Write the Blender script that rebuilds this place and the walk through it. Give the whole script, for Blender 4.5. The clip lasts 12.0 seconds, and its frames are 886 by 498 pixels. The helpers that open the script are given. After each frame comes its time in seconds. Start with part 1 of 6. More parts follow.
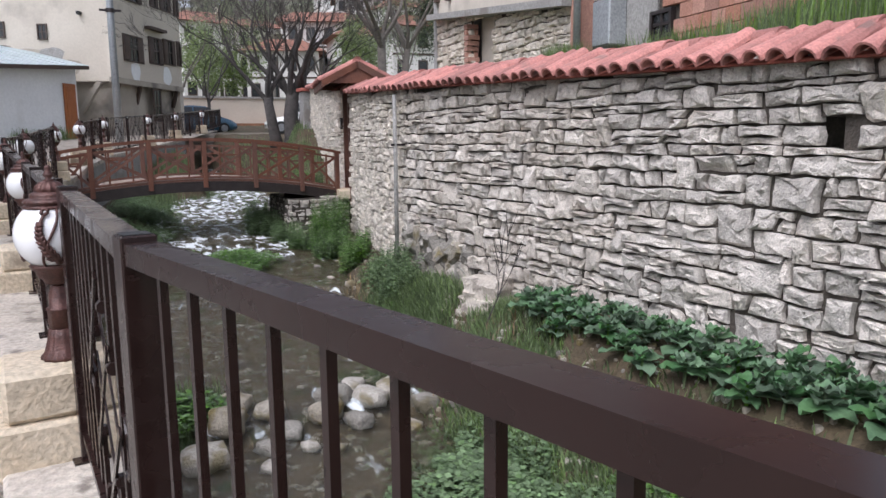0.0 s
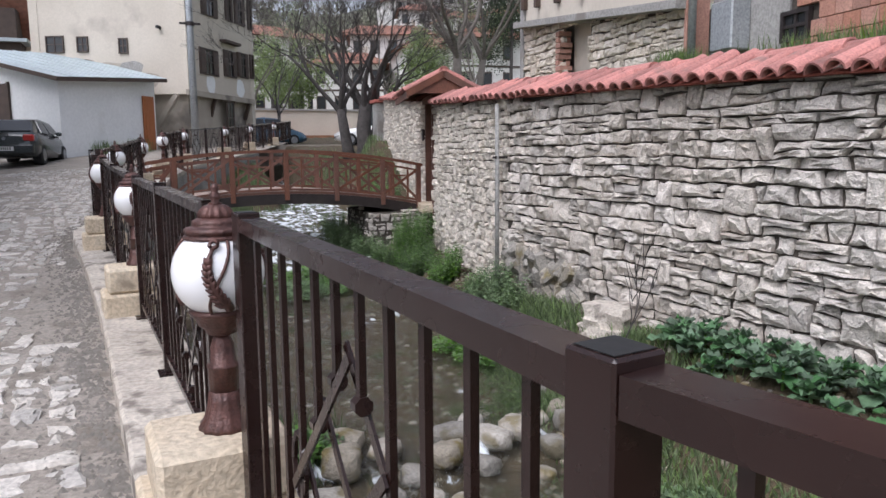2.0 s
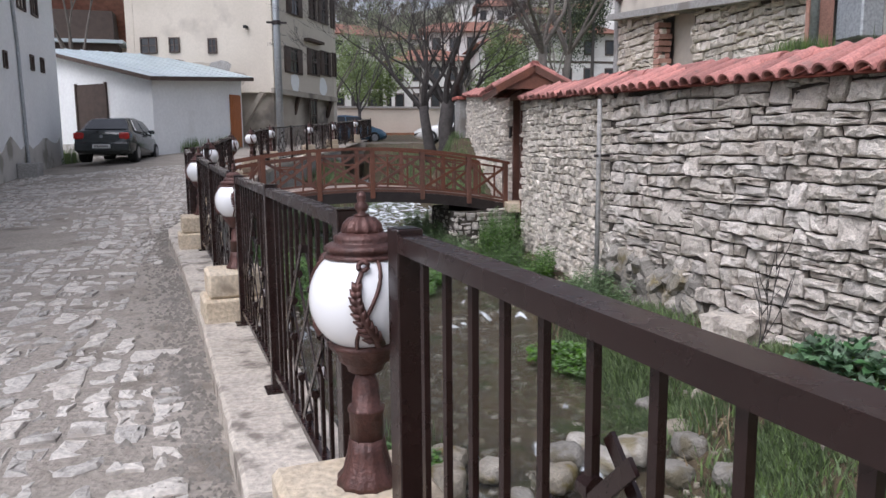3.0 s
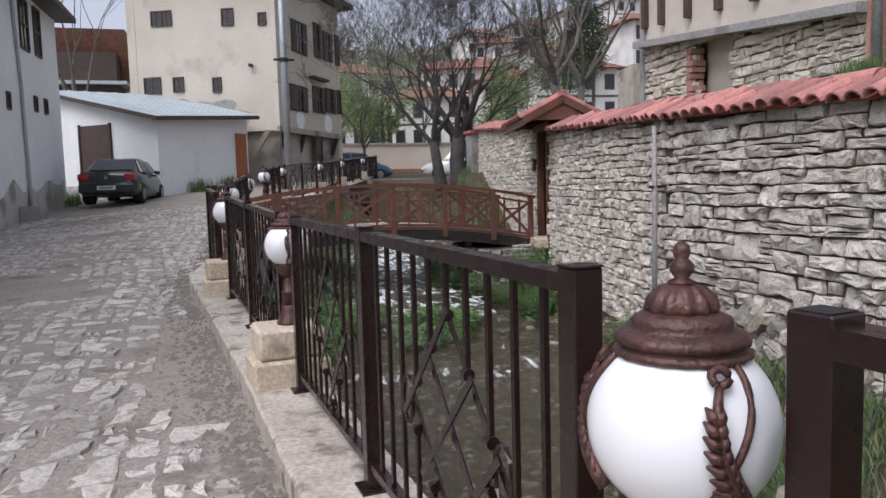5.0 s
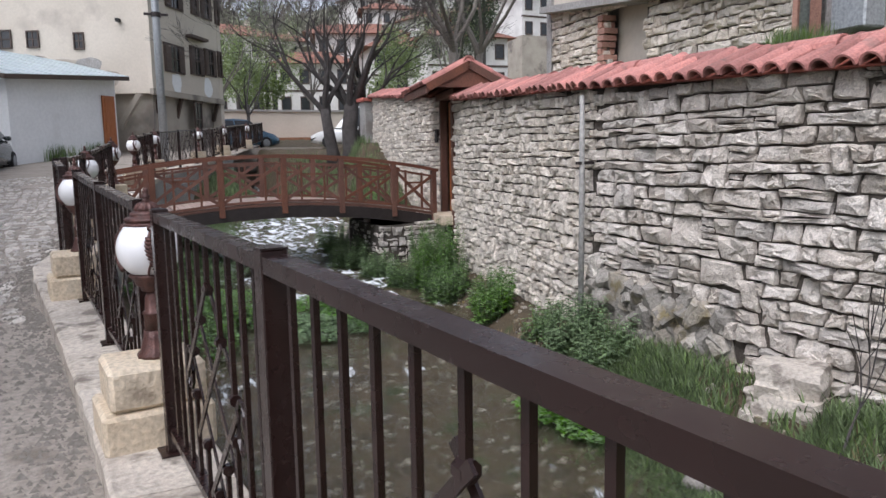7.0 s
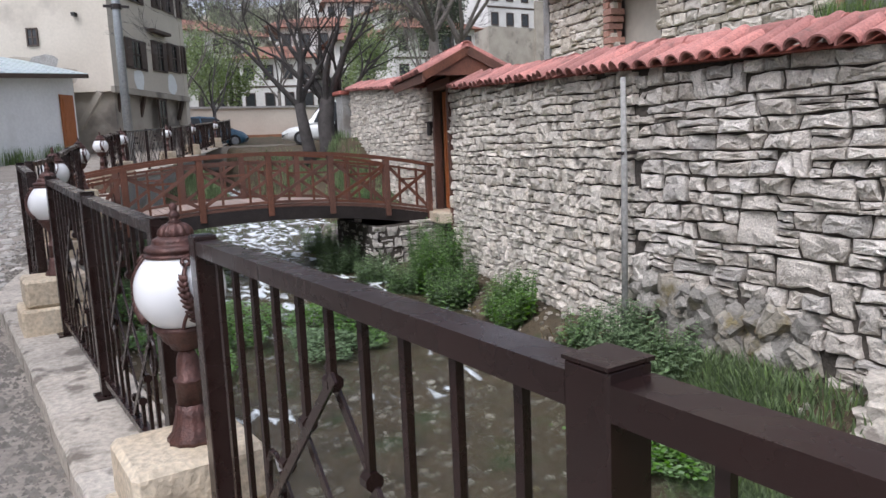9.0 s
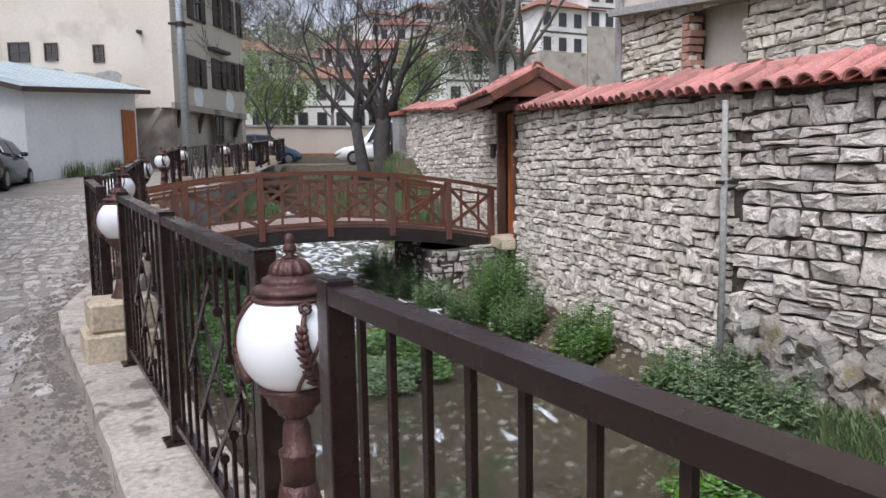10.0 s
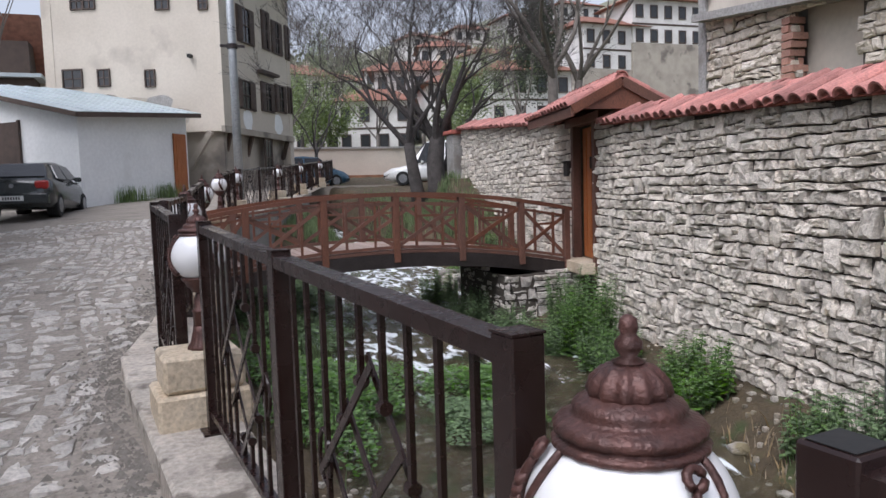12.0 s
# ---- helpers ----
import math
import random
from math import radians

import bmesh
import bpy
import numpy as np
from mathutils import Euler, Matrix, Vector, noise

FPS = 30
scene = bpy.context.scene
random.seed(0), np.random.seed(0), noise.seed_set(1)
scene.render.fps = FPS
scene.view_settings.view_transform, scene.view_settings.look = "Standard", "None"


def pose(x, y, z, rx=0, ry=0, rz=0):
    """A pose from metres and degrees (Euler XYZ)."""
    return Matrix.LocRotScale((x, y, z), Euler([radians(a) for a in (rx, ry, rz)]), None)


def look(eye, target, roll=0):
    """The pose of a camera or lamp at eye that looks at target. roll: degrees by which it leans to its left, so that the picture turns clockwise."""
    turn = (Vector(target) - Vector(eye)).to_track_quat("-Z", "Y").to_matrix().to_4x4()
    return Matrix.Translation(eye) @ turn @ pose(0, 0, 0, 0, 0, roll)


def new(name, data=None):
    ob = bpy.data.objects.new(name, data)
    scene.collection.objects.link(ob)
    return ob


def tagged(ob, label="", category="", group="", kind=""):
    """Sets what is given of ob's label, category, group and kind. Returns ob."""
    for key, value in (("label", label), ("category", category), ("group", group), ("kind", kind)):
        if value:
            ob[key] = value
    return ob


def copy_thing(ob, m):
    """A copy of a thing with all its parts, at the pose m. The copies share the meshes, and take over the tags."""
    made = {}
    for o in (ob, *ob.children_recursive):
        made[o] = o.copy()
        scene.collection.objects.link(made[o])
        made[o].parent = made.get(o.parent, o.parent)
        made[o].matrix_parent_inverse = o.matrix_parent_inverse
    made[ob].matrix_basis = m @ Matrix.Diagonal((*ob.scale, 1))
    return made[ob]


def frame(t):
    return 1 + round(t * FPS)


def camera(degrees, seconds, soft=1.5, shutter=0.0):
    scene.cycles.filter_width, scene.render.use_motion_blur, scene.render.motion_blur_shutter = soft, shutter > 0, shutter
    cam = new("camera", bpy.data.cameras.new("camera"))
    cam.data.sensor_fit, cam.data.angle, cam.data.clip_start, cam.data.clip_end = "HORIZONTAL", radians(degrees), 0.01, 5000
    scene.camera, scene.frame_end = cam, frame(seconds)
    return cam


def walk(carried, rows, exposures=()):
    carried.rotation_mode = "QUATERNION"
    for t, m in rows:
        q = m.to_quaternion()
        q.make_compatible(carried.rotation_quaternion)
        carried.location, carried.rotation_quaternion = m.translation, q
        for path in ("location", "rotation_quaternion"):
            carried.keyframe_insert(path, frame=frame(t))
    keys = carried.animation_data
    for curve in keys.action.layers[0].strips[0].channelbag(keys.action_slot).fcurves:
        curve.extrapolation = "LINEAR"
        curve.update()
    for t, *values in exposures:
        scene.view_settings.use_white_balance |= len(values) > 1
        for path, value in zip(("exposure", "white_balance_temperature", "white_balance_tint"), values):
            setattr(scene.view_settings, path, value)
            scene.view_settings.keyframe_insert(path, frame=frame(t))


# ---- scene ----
cam = camera(63.0, 12.0)
PATH = [
    (0, (0.367, 0.046, 1.579), (1.233, 1.824, 1.28), -0.6),
    (0.5, (0.267, 0.255, 1.585), (1.166, 2.023, 1.328), -2.0),
    (1, (0.257, 0.442, 1.586), (1.113, 2.233, 1.345), -1.9),
    (1.5, (0.224, 0.645, 1.596), (0.98, 2.478, 1.336), -0.6),
    (2, (0.083, 0.887, 1.587), (0.809, 2.731, 1.322), -0.5),
    (2.5, (0.002, 1.109, 1.58), (0.645, 2.983, 1.31), -0.9),
    (3, (-0.041, 1.35, 1.599), (0.493, 3.259, 1.328), -0.5),
    (3.5, (-0.168, 1.562, 1.594), (0.372, 3.472, 1.343), -1.2),
    (5.5, (-0.355, 2.42, 1.589), (0.188, 4.338, 1.423), -1.6),
    (6, (-0.293, 2.68, 1.599), (0.405, 4.538, 1.355), -1.6),
    (6.5, (-0.209, 2.97, 1.625), (0.55, 4.802, 1.364), -1.1),
    (8.5, (-0.259, 4.008, 1.658), (0.783, 5.692, 1.382), -1.9),
    (9, (-0.346, 4.285, 1.654), (0.558, 6.046, 1.371), -2.4),
    (9.5, (-0.351, 4.565, 1.675), (0.456, 6.38, 1.435), -2.0),
    (10, (-0.431, 4.826, 1.665), (0.372, 6.645, 1.446), -1.0),
    (10.5, (-0.503, 5.064, 1.67), (0.299, 6.885, 1.462), -1.5),
    (11, (-0.499, 5.287, 1.679), (0.18, 7.159, 1.492), -1.6),
    (11.5, (-0.525, 5.551, 1.672), (0.119, 7.436, 1.501), -1.0),
    (12, (-0.58, 5.805, 1.675), (0.125, 7.669, 1.514), -1.8),
]
walk(cam, [(t, look(eye, target, roll)) for t, eye, target, roll in PATH], exposures=((0, 0.57, 5950, 15), (2, 0.54, 5950, 15), (3.5, 0.40, 5950, 16), (5.5, 0.32, 6000, 16), (6.2, 0.50, 6000, 15), (8.5, 0.54, 5920, 14), (10, 0.60, 5920, 14), (11.5, 0.45, 5950, 15), (12, 0.45, 5950, 15)))

# ---- world and light: a bright overcast day ----
world = bpy.data.worlds.new("overcast_sky")
scene.world = world
world.use_nodes = True
wn, wl = world.node_tree.nodes, world.node_tree.links
sky = wn.new("ShaderNodeTexSky")
sky.sky_type = "NISHITA"
sky.sun_disc = False
sky.sun_elevation, sky.sun_rotation = radians(56), radians(237)
sky.air_density, sky.dust_density, sky.ozone_density = 1.0, 4.0, 1.0
hsv = wn.new("ShaderNodeHueSaturation")
hsv.inputs["Saturation"].default_value = 0.32
wl.new(sky.outputs[0], hsv.inputs["Color"])
wl.new(hsv.outputs[0], wn["Background"].inputs[0])
wn["Background"].inputs[1].default_value = 0.15
sun = new("sun", bpy.data.lights.new("sun", "SUN"))
sun.data.energy, sun.data.angle, sun.data.color = 1.05, radians(40), (1.0, 0.985, 0.97)
sun.matrix_world = look((0, 0, 20), (0.62, 0.40, 18.9))


# ---- materials ----
def mat(name, base, rough=0.8, dark=None, scale=6.0, fine=60.0, bump=0.3, metal=0.0, rand=0.0, amount=0.6, spec=0.4, coat=0.0, stretch=(1, 1, 1), through_light=0.0, relief=0.0, stain=None, stain_scale=1.2, stain_cut=0.55, grain=0.55):
    m = bpy.data.materials.new(name)
    m.use_nodes = True
    nt = m.node_tree
    n, l = nt.nodes, nt.links
    bsdf = n["Principled BSDF"]
    bsdf.inputs["Metallic"].default_value = metal
    bsdf.inputs["Specular IOR Level"].default_value = spec
    bsdf.inputs["Coat Weight"].default_value = coat
    bsdf.inputs["Coat Roughness"].default_value = 0.22 if coat > 0.8 else 0.05
    tc = n.new("ShaderNodeTexCoord")
    geo = n.new("ShaderNodeNewGeometry")
    mp = n.new("ShaderNodeMapping")
    mp.inputs["Scale"].default_value = stretch
    l.new(geo.outputs["Position"], mp.inputs["Vector"])
    big = n.new("ShaderNodeTexNoise")
    big.inputs["Scale"].default_value, big.inputs["Detail"].default_value = scale, 5
    sm = n.new("ShaderNodeTexNoise")
    sm.inputs["Scale"].default_value, sm.inputs["Detail"].default_value = fine, 4
    l.new(mp.outputs[0], big.inputs["Vector"])
    l.new(mp.outputs[0], sm.inputs["Vector"])
    dark = dark or tuple(c * 0.55 for c in base)
    ramp = n.new("ShaderNodeMapRange")
    ramp.inputs["From Min"].default_value, ramp.inputs["From Max"].default_value = 0.38, 0.68
    l.new(big.outputs["Fac"], ramp.inputs["Value"])
    mix = n.new("ShaderNodeMix")
    mix.data_type = "RGBA"
    mix.inputs["A"].default_value, mix.inputs["B"].default_value = (*base, 1), (*dark, 1)
    mul = n.new("ShaderNodeMath")
    mul.operation = "MULTIPLY"
    mul.inputs[1].default_value = amount
    l.new(ramp.outputs[0], mul.inputs[0])
    l.new(mul.outputs[0], mix.inputs["Factor"])
    mix2 = n.new("ShaderNodeMix")
    mix2.data_type, mix2.blend_type = "RGBA", "MULTIPLY"
    mix2.inputs["Factor"].default_value = grain
    r2 = n.new("ShaderNodeMapRange")
    r2.inputs["From Min"].default_value, r2.inputs["From Max"].default_value = 0.3, 0.65
    r2.inputs["To Min"].default_value, r2.inputs["To Max"].default_value = 0.45, 1.15
    l.new(sm.outputs["Fac"], r2.inputs["Value"])
    l.new(mix.outputs["Result"], mix2.inputs["A"])
    l.new(r2.outputs[0], mix2.inputs["B"])
    col = mix2.outputs["Result"]
    if stain:
        st = n.new("ShaderNodeTexNoise")
        st.inputs["Scale"].default_value, st.inputs["Detail"].default_value = stain_scale, 7
        l.new(geo.outputs["Position"], st.inputs["Vector"])
        sr = n.new("ShaderNodeMapRange")
        sr.inputs["From Min"].default_value, sr.inputs["From Max"].default_value = stain_cut, stain_cut + 0.1
        l.new(st.outputs["Fac"], sr.inputs["Value"])
        sx = n.new("ShaderNodeMix")
        sx.data_type = "RGBA"
        sx.inputs["B"].default_value = (*stain, 1)
        l.new(sr.outputs[0], sx.inputs["Factor"])
        l.new(col, sx.inputs["A"])
        col = sx.outputs["Result"]
    if rand:
        oi = n.new("ShaderNodeObjectInfo")
        add = n.new("ShaderNodeMath")
        add.operation = "ADD"
        l.new(oi.outputs["Random"], add.inputs[0])
        l.new(geo.outputs["Random Per Island"], add.inputs[1])
        fr = n.new("ShaderNodeMath")
        fr.operation = "FRACT"
        l.new(add.outputs[0], fr.inputs[0])
        vr = n.new("ShaderNodeMapRange")
        vr.inputs["To Min"].default_value, vr.inputs["To Max"].default_value = 1 - rand, 1 + rand
        l.new(fr.outputs[0], vr.inputs["Value"])
        hs = n.new("ShaderNodeHueSaturation")
        l.new(vr.outputs[0], hs.inputs["Value"])
        vs = n.new("ShaderNodeMapRange")
        vs.inputs["To Min"].default_value, vs.inputs["To Max"].default_value = 1 + rand, 1 - rand
        l.new(add.outputs[0], vs.inputs["Value"])
        l.new(vs.outputs[0], hs.inputs["Saturation"])
        l.new(col, hs.inputs["Color"])
        col = hs.outputs[0]
    l.new(col, bsdf.inputs["Base Color"])
    rr = n.new("ShaderNodeMapRange")
    rr.inputs["To Min"].default_value, rr.inputs["To Max"].default_value = max(0.05, rough - 0.15), min(1, rough + 0.15)
    l.new(sm.outputs["Fac"], rr.inputs["Value"])
    l.new(rr.outputs[0], bsdf.inputs["Roughness"])
    if bump:
        b = n.new("ShaderNodeBump")
        b.inputs["Strength"].default_value, b.inputs["Distance"].default_value = bump, 0.02
        l.new(sm.outputs["Fac"], b.inputs["Height"])
        l.new(b.outputs[0], bsdf.inputs["Normal"])
        if relief:
            b2 = n.new("ShaderNodeBump")
            b2.inputs["Strength"].default_value, b2.inputs["Distance"].default_value = 1.0, relief
            l.new(big.outputs["Fac"], b2.inputs["Height"])
            l.new(b2.outputs[0], b.inputs["Normal"])
    if through_light:
        tr = n.new("ShaderNodeBsdfTranslucent")
        l.new(col, tr.inputs["Color"])
        ms = n.new("ShaderNodeMixShader")
        ms.inputs[0].default_value = through_light
        l.new(bsdf.outputs[0], ms.inputs[1])
        l.new(tr.outputs[0], ms.inputs[2])
        l.new(ms.outputs[0], n["Material Output"].inputs["Surface"])
    return m


LIME = mat("limestone", (0.65, 0.59, 0.52), 0.9, (0.49, 0.44, 0.385), 11, 70, 0.9, rand=0.17, relief=0.035, stain=(0.33, 0.285, 0.235), stain_scale=5.0, stain_cut=0.64, grain=0.5)
LIME_B = mat("pale_limestone", (0.74, 0.665, 0.565), 0.9, (0.55, 0.485, 0.405), 13, 70, 0.9, rand=0.15, relief=0.03, stain=(0.42, 0.34, 0.23), stain_scale=4.5, stain_cut=0.66, grain=0.45)
MORTAR = mat("earth_mortar", (0.10, 0.085, 0.07), 0.95, (0.06, 0.05, 0.042), 9, 45, 0.8)
TILE = mat("red_clay_tile", (0.46, 0.105, 0.065), 0.75, (0.31, 0.075, 0.05), 6, 50, 0.3, rand=0.28, stain=(0.24, 0.10, 0.075), stain_scale=5, stain_cut=0.6)
# darker copy of the clay: shade between the cover tiles, put into the colour
TILE_SHADE = mat("shaded_pan_tile", (0.27, 0.075, 0.05), 0.85, (0.17, 0.05, 0.036), 6, 50, 0.4)
PAINT = mat("brown_paint", (0.0205, 0.009, 0.0075), 0.27, (0.0145, 0.007, 0.006), 4, 14, 0.0, spec=0.43, grain=0.25, stain=(0.05, 0.034, 0.03), stain_scale=14, stain_cut=0.72)
BRONZE = mat("copper_brushed_paint", (0.115, 0.052, 0.042), 0.42, (0.035, 0.02, 0.018), 25, 120, 0.25, metal=0.35, spec=0.5)
GLOBE = mat("opal_glass", (0.82, 0.82, 0.82), 0.22, (0.79, 0.79, 0.79), 2, 3, 0.0, spec=0.5, coat=0.3, amount=0.2, grain=0.0)
TRAV = mat("travertine", (0.62, 0.52, 0.38), 0.8, (0.50, 0.38, 0.24), 4, 45, 0.5, rand=0.08, stain=(0.30, 0.24, 0.17), stain_scale=5, stain_cut=0.62)
SLABM = mat("weathered_slab", (0.56, 0.50, 0.42), 0.85, (0.36, 0.31, 0.26), 5, 35, 0.6, rand=0.1, stain=(0.20, 0.17, 0.14), stain_scale=6, stain_cut=0.56)
ROADM = mat("muddy_road", (0.345, 0.305, 0.26), 0.9, (0.26, 0.228, 0.192), 1.6, 30, 0.9, stain=(0.19, 0.163, 0.133), stain_scale=2.3, stain_cut=0.58)
COBBLE = mat("cobble", (0.55, 0.505, 0.445), 0.75, (0.43, 0.39, 0.34), 6, 40, 0.5, rand=0.2, stain=(0.29, 0.255, 0.215), stain_scale=3.0, stain_cut=0.62)
MUD = mat("dark_mud", (0.22, 0.20, 0.175), 0.95, (0.15, 0.135, 0.115), 6, 40, 0.6)
BED = mat("stream_soil", (0.10, 0.074, 0.043), 0.95, (0.04, 0.031, 0.019), 3, 30, 1.0, stain=(0.045, 0.06, 0.02), stain_scale=2.0, stain_cut=0.57)
GRASSG = mat("grassy_earth", (0.10, 0.13, 0.045), 0.95, (0.16, 0.13, 0.085), 2, 30, 1.0)
BOULD = mat("river_stone", (0.36, 0.32, 0.26), 0.75, (0.15, 0.125, 0.085), 5, 40, 0.7, rand=0.35, relief=0.03, stain=(0.17, 0.135, 0.06), stain_scale=5, stain_cut=0.53)
WOODR = mat("red_brown_wood", (0.165, 0.064, 0.037), 0.55, (0.095, 0.038, 0.024), 4, 70, 0.3, rand=0.15, stretch=(1, 1, 0.4))
DECK = mat("deck_plank", (0.36, 0.27, 0.225), 0.75, (0.24, 0.17, 0.14), 5, 60, 0.3, rand=0.15)
STEELD = mat("dark_steel", (0.05, 0.04, 0.038), 0.5, None, 5, 40, 0.2, metal=0.4)
DOORW = mat("orange_door_wood", (0.40, 0.135, 0.040), 0.5, (0.28, 0.085, 0.025), 3, 60, 0.3, stretch=(4, 4, 0.5))
GREEN = mat("leaf_green", (0.15, 0.28, 0.055), 0.55, (0.095, 0.19, 0.04), 5, 30, 0.1, rand=0.4, through_light=0.35)
GRASS = mat("grass_blade", (0.165, 0.27, 0.045), 0.6, (0.11, 0.19, 0.035), 3, 30, 0.0, rand=0.4, spec=0.2, through_light=0.4)
DRYG = mat("dry_stem", (0.30, 0.22, 0.12), 0.8, None, 5, 30, 0.0, rand=0.3)
KALE = mat("kale_leaf", (0.105, 0.225, 0.085), 0.5, (0.075, 0.165, 0.085), 5, 40, 0.2, rand=0.4, through_light=0.25)
CRESS = mat("watercress", (0.145, 0.29, 0.055), 0.55, (0.09, 0.19, 0.04), 4, 30, 0.0, rand=0.4, through_light=0.3)
BARK = mat("grey_bark", (0.085, 0.075, 0.07), 0.9, (0.03, 0.027, 0.025), 6, 40, 0.9)
BARKL = mat("pale_and_hazy_bark", (0.17, 0.15, 0.13), 0.9, (0.09, 0.078, 0.065), 6, 40, 0.7)
PLASTER = mat("cream_plaster", (0.57, 0.515, 0.435), 0.9, (0.48, 0.43, 0.355), 0.7, 12, 0.2, stain=(0.40, 0.355, 0.30), stain_scale=0.5, stain_cut=0.6, grain=0.12)
GREYPL = mat("stained_render", (0.40, 0.36, 0.30), 0.95, (0.24, 0.21, 0.175), 0.9, 12, 0.4, stain=(0.17, 0.15, 0.13), stain_scale=0.6, stain_cut=0.56, grain=0.12)
WHITE = mat("whitewash", (0.80, 0.81, 0.80), 0.9, (0.72, 0.73, 0.72), 0.8, 10, 0.2, stain=(0.66, 0.66, 0.63), stain_scale=0.5, stain_cut=0.62, grain=0.12)
DAMP = mat("damp_plaster", (0.50, 0.48, 0.44), 0.95, (0.35, 0.33, 0.30), 1.5, 12, 0.4, stain=(0.26, 0.25, 0.21), stain_scale=1.5, stain_cut=0.52, grain=0.12)
TIN = mat("zinc_sheet", (0.50, 0.56, 0.58), 0.45, (0.38, 0.44, 0.46), 1.2, 14, 0.1, metal=0.3, grain=0.12)
WOODD = mat("dark_shutter_wood", (0.085, 0.055, 0.04), 0.7, (0.05, 0.033, 0.026), 5, 50, 0.3, rand=0.15)
DARKG = mat("dark_window_glass", (0.03, 0.032, 0.035), 0.1, None, 3, 10, 0.0, spec=0.6)
CONC = mat("grey_concrete", (0.36, 0.35, 0.33), 0.9, (0.26, 0.25, 0.235), 1.5, 25, 0.5, stain=(0.22, 0.20, 0.18), stain_scale=1.2, stain_cut=0.58)
BRICK = mat("hollow_brick", (0.42, 0.19, 0.12), 0.85, (0.33, 0.14, 0.09), 6, 40, 0.4, rand=0.2)
PIPE = mat("galvanised_pipe", (0.42, 0.44, 0.45), 0.45, (0.33, 0.35, 0.36), 3, 30, 0.1, metal=0.5)
CARP = mat("dark_green_car_paint", (0.018, 0.024, 0.025), 0.25, (0.015, 0.02, 0.02), 3, 50, 0.0, spec=0.5, coat=0.6)
CARB = mat("blue_car_paint", (0.025, 0.09, 0.15), 0.3, None, 3, 50, 0.0, spec=0.5, coat=0.6, amount=0.1)
VANW = mat("white_car_paint", (0.7, 0.7, 0.68), 0.35, None, 3, 50, 0.0, spec=0.5, coat=0.5, amount=0.1)
TYRE = mat("tyre_rubber", (0.02, 0.02, 0.02), 0.85, None, 5, 60, 0.3)
RIM = mat("alloy_rim", (0.35, 0.35, 0.36), 0.35, None, 5, 60, 0.0, metal=0.8)
REDL = mat("red_lamp_lens", (0.45, 0.02, 0.015), 0.2, None, 5, 60, 0.0, spec=0.6)
PLATE = mat("number_plate", (0.7, 0.7, 0.68), 0.5, None, 5, 60, 0.0, amount=0.1)
INK = mat("black_ink", (0.02, 0.02, 0.02), 0.6, None, 5, 60, 0.0)
ROOFR = mat("far_red_roof", (0.27, 0.135, 0.095), 0.9, (0.22, 0.085, 0.06), 1.0, 6, 0.4)
HILL = mat("wooded_hill", (0.20, 0.21, 0.145), 0.95, (0.26, 0.24, 0.20), 0.15, 2, 0.6)
HOUSEW = mat("weathered_white_wall", (0.72, 0.70, 0.67), 0.9, (0.46, 0.44, 0.41), 0.5, 6, 0.2, grain=0.15)
SPRING = mat("spring_foliage", (0.24, 0.31, 0.115), 0.6, (0.19, 0.25, 0.10), 2, 20, 0.0, rand=0.35, through_light=0.4)
SOILO = mat("reddish_soil", (0.33, 0.16, 0.09), 0.95, None, 2, 20, 0.5)


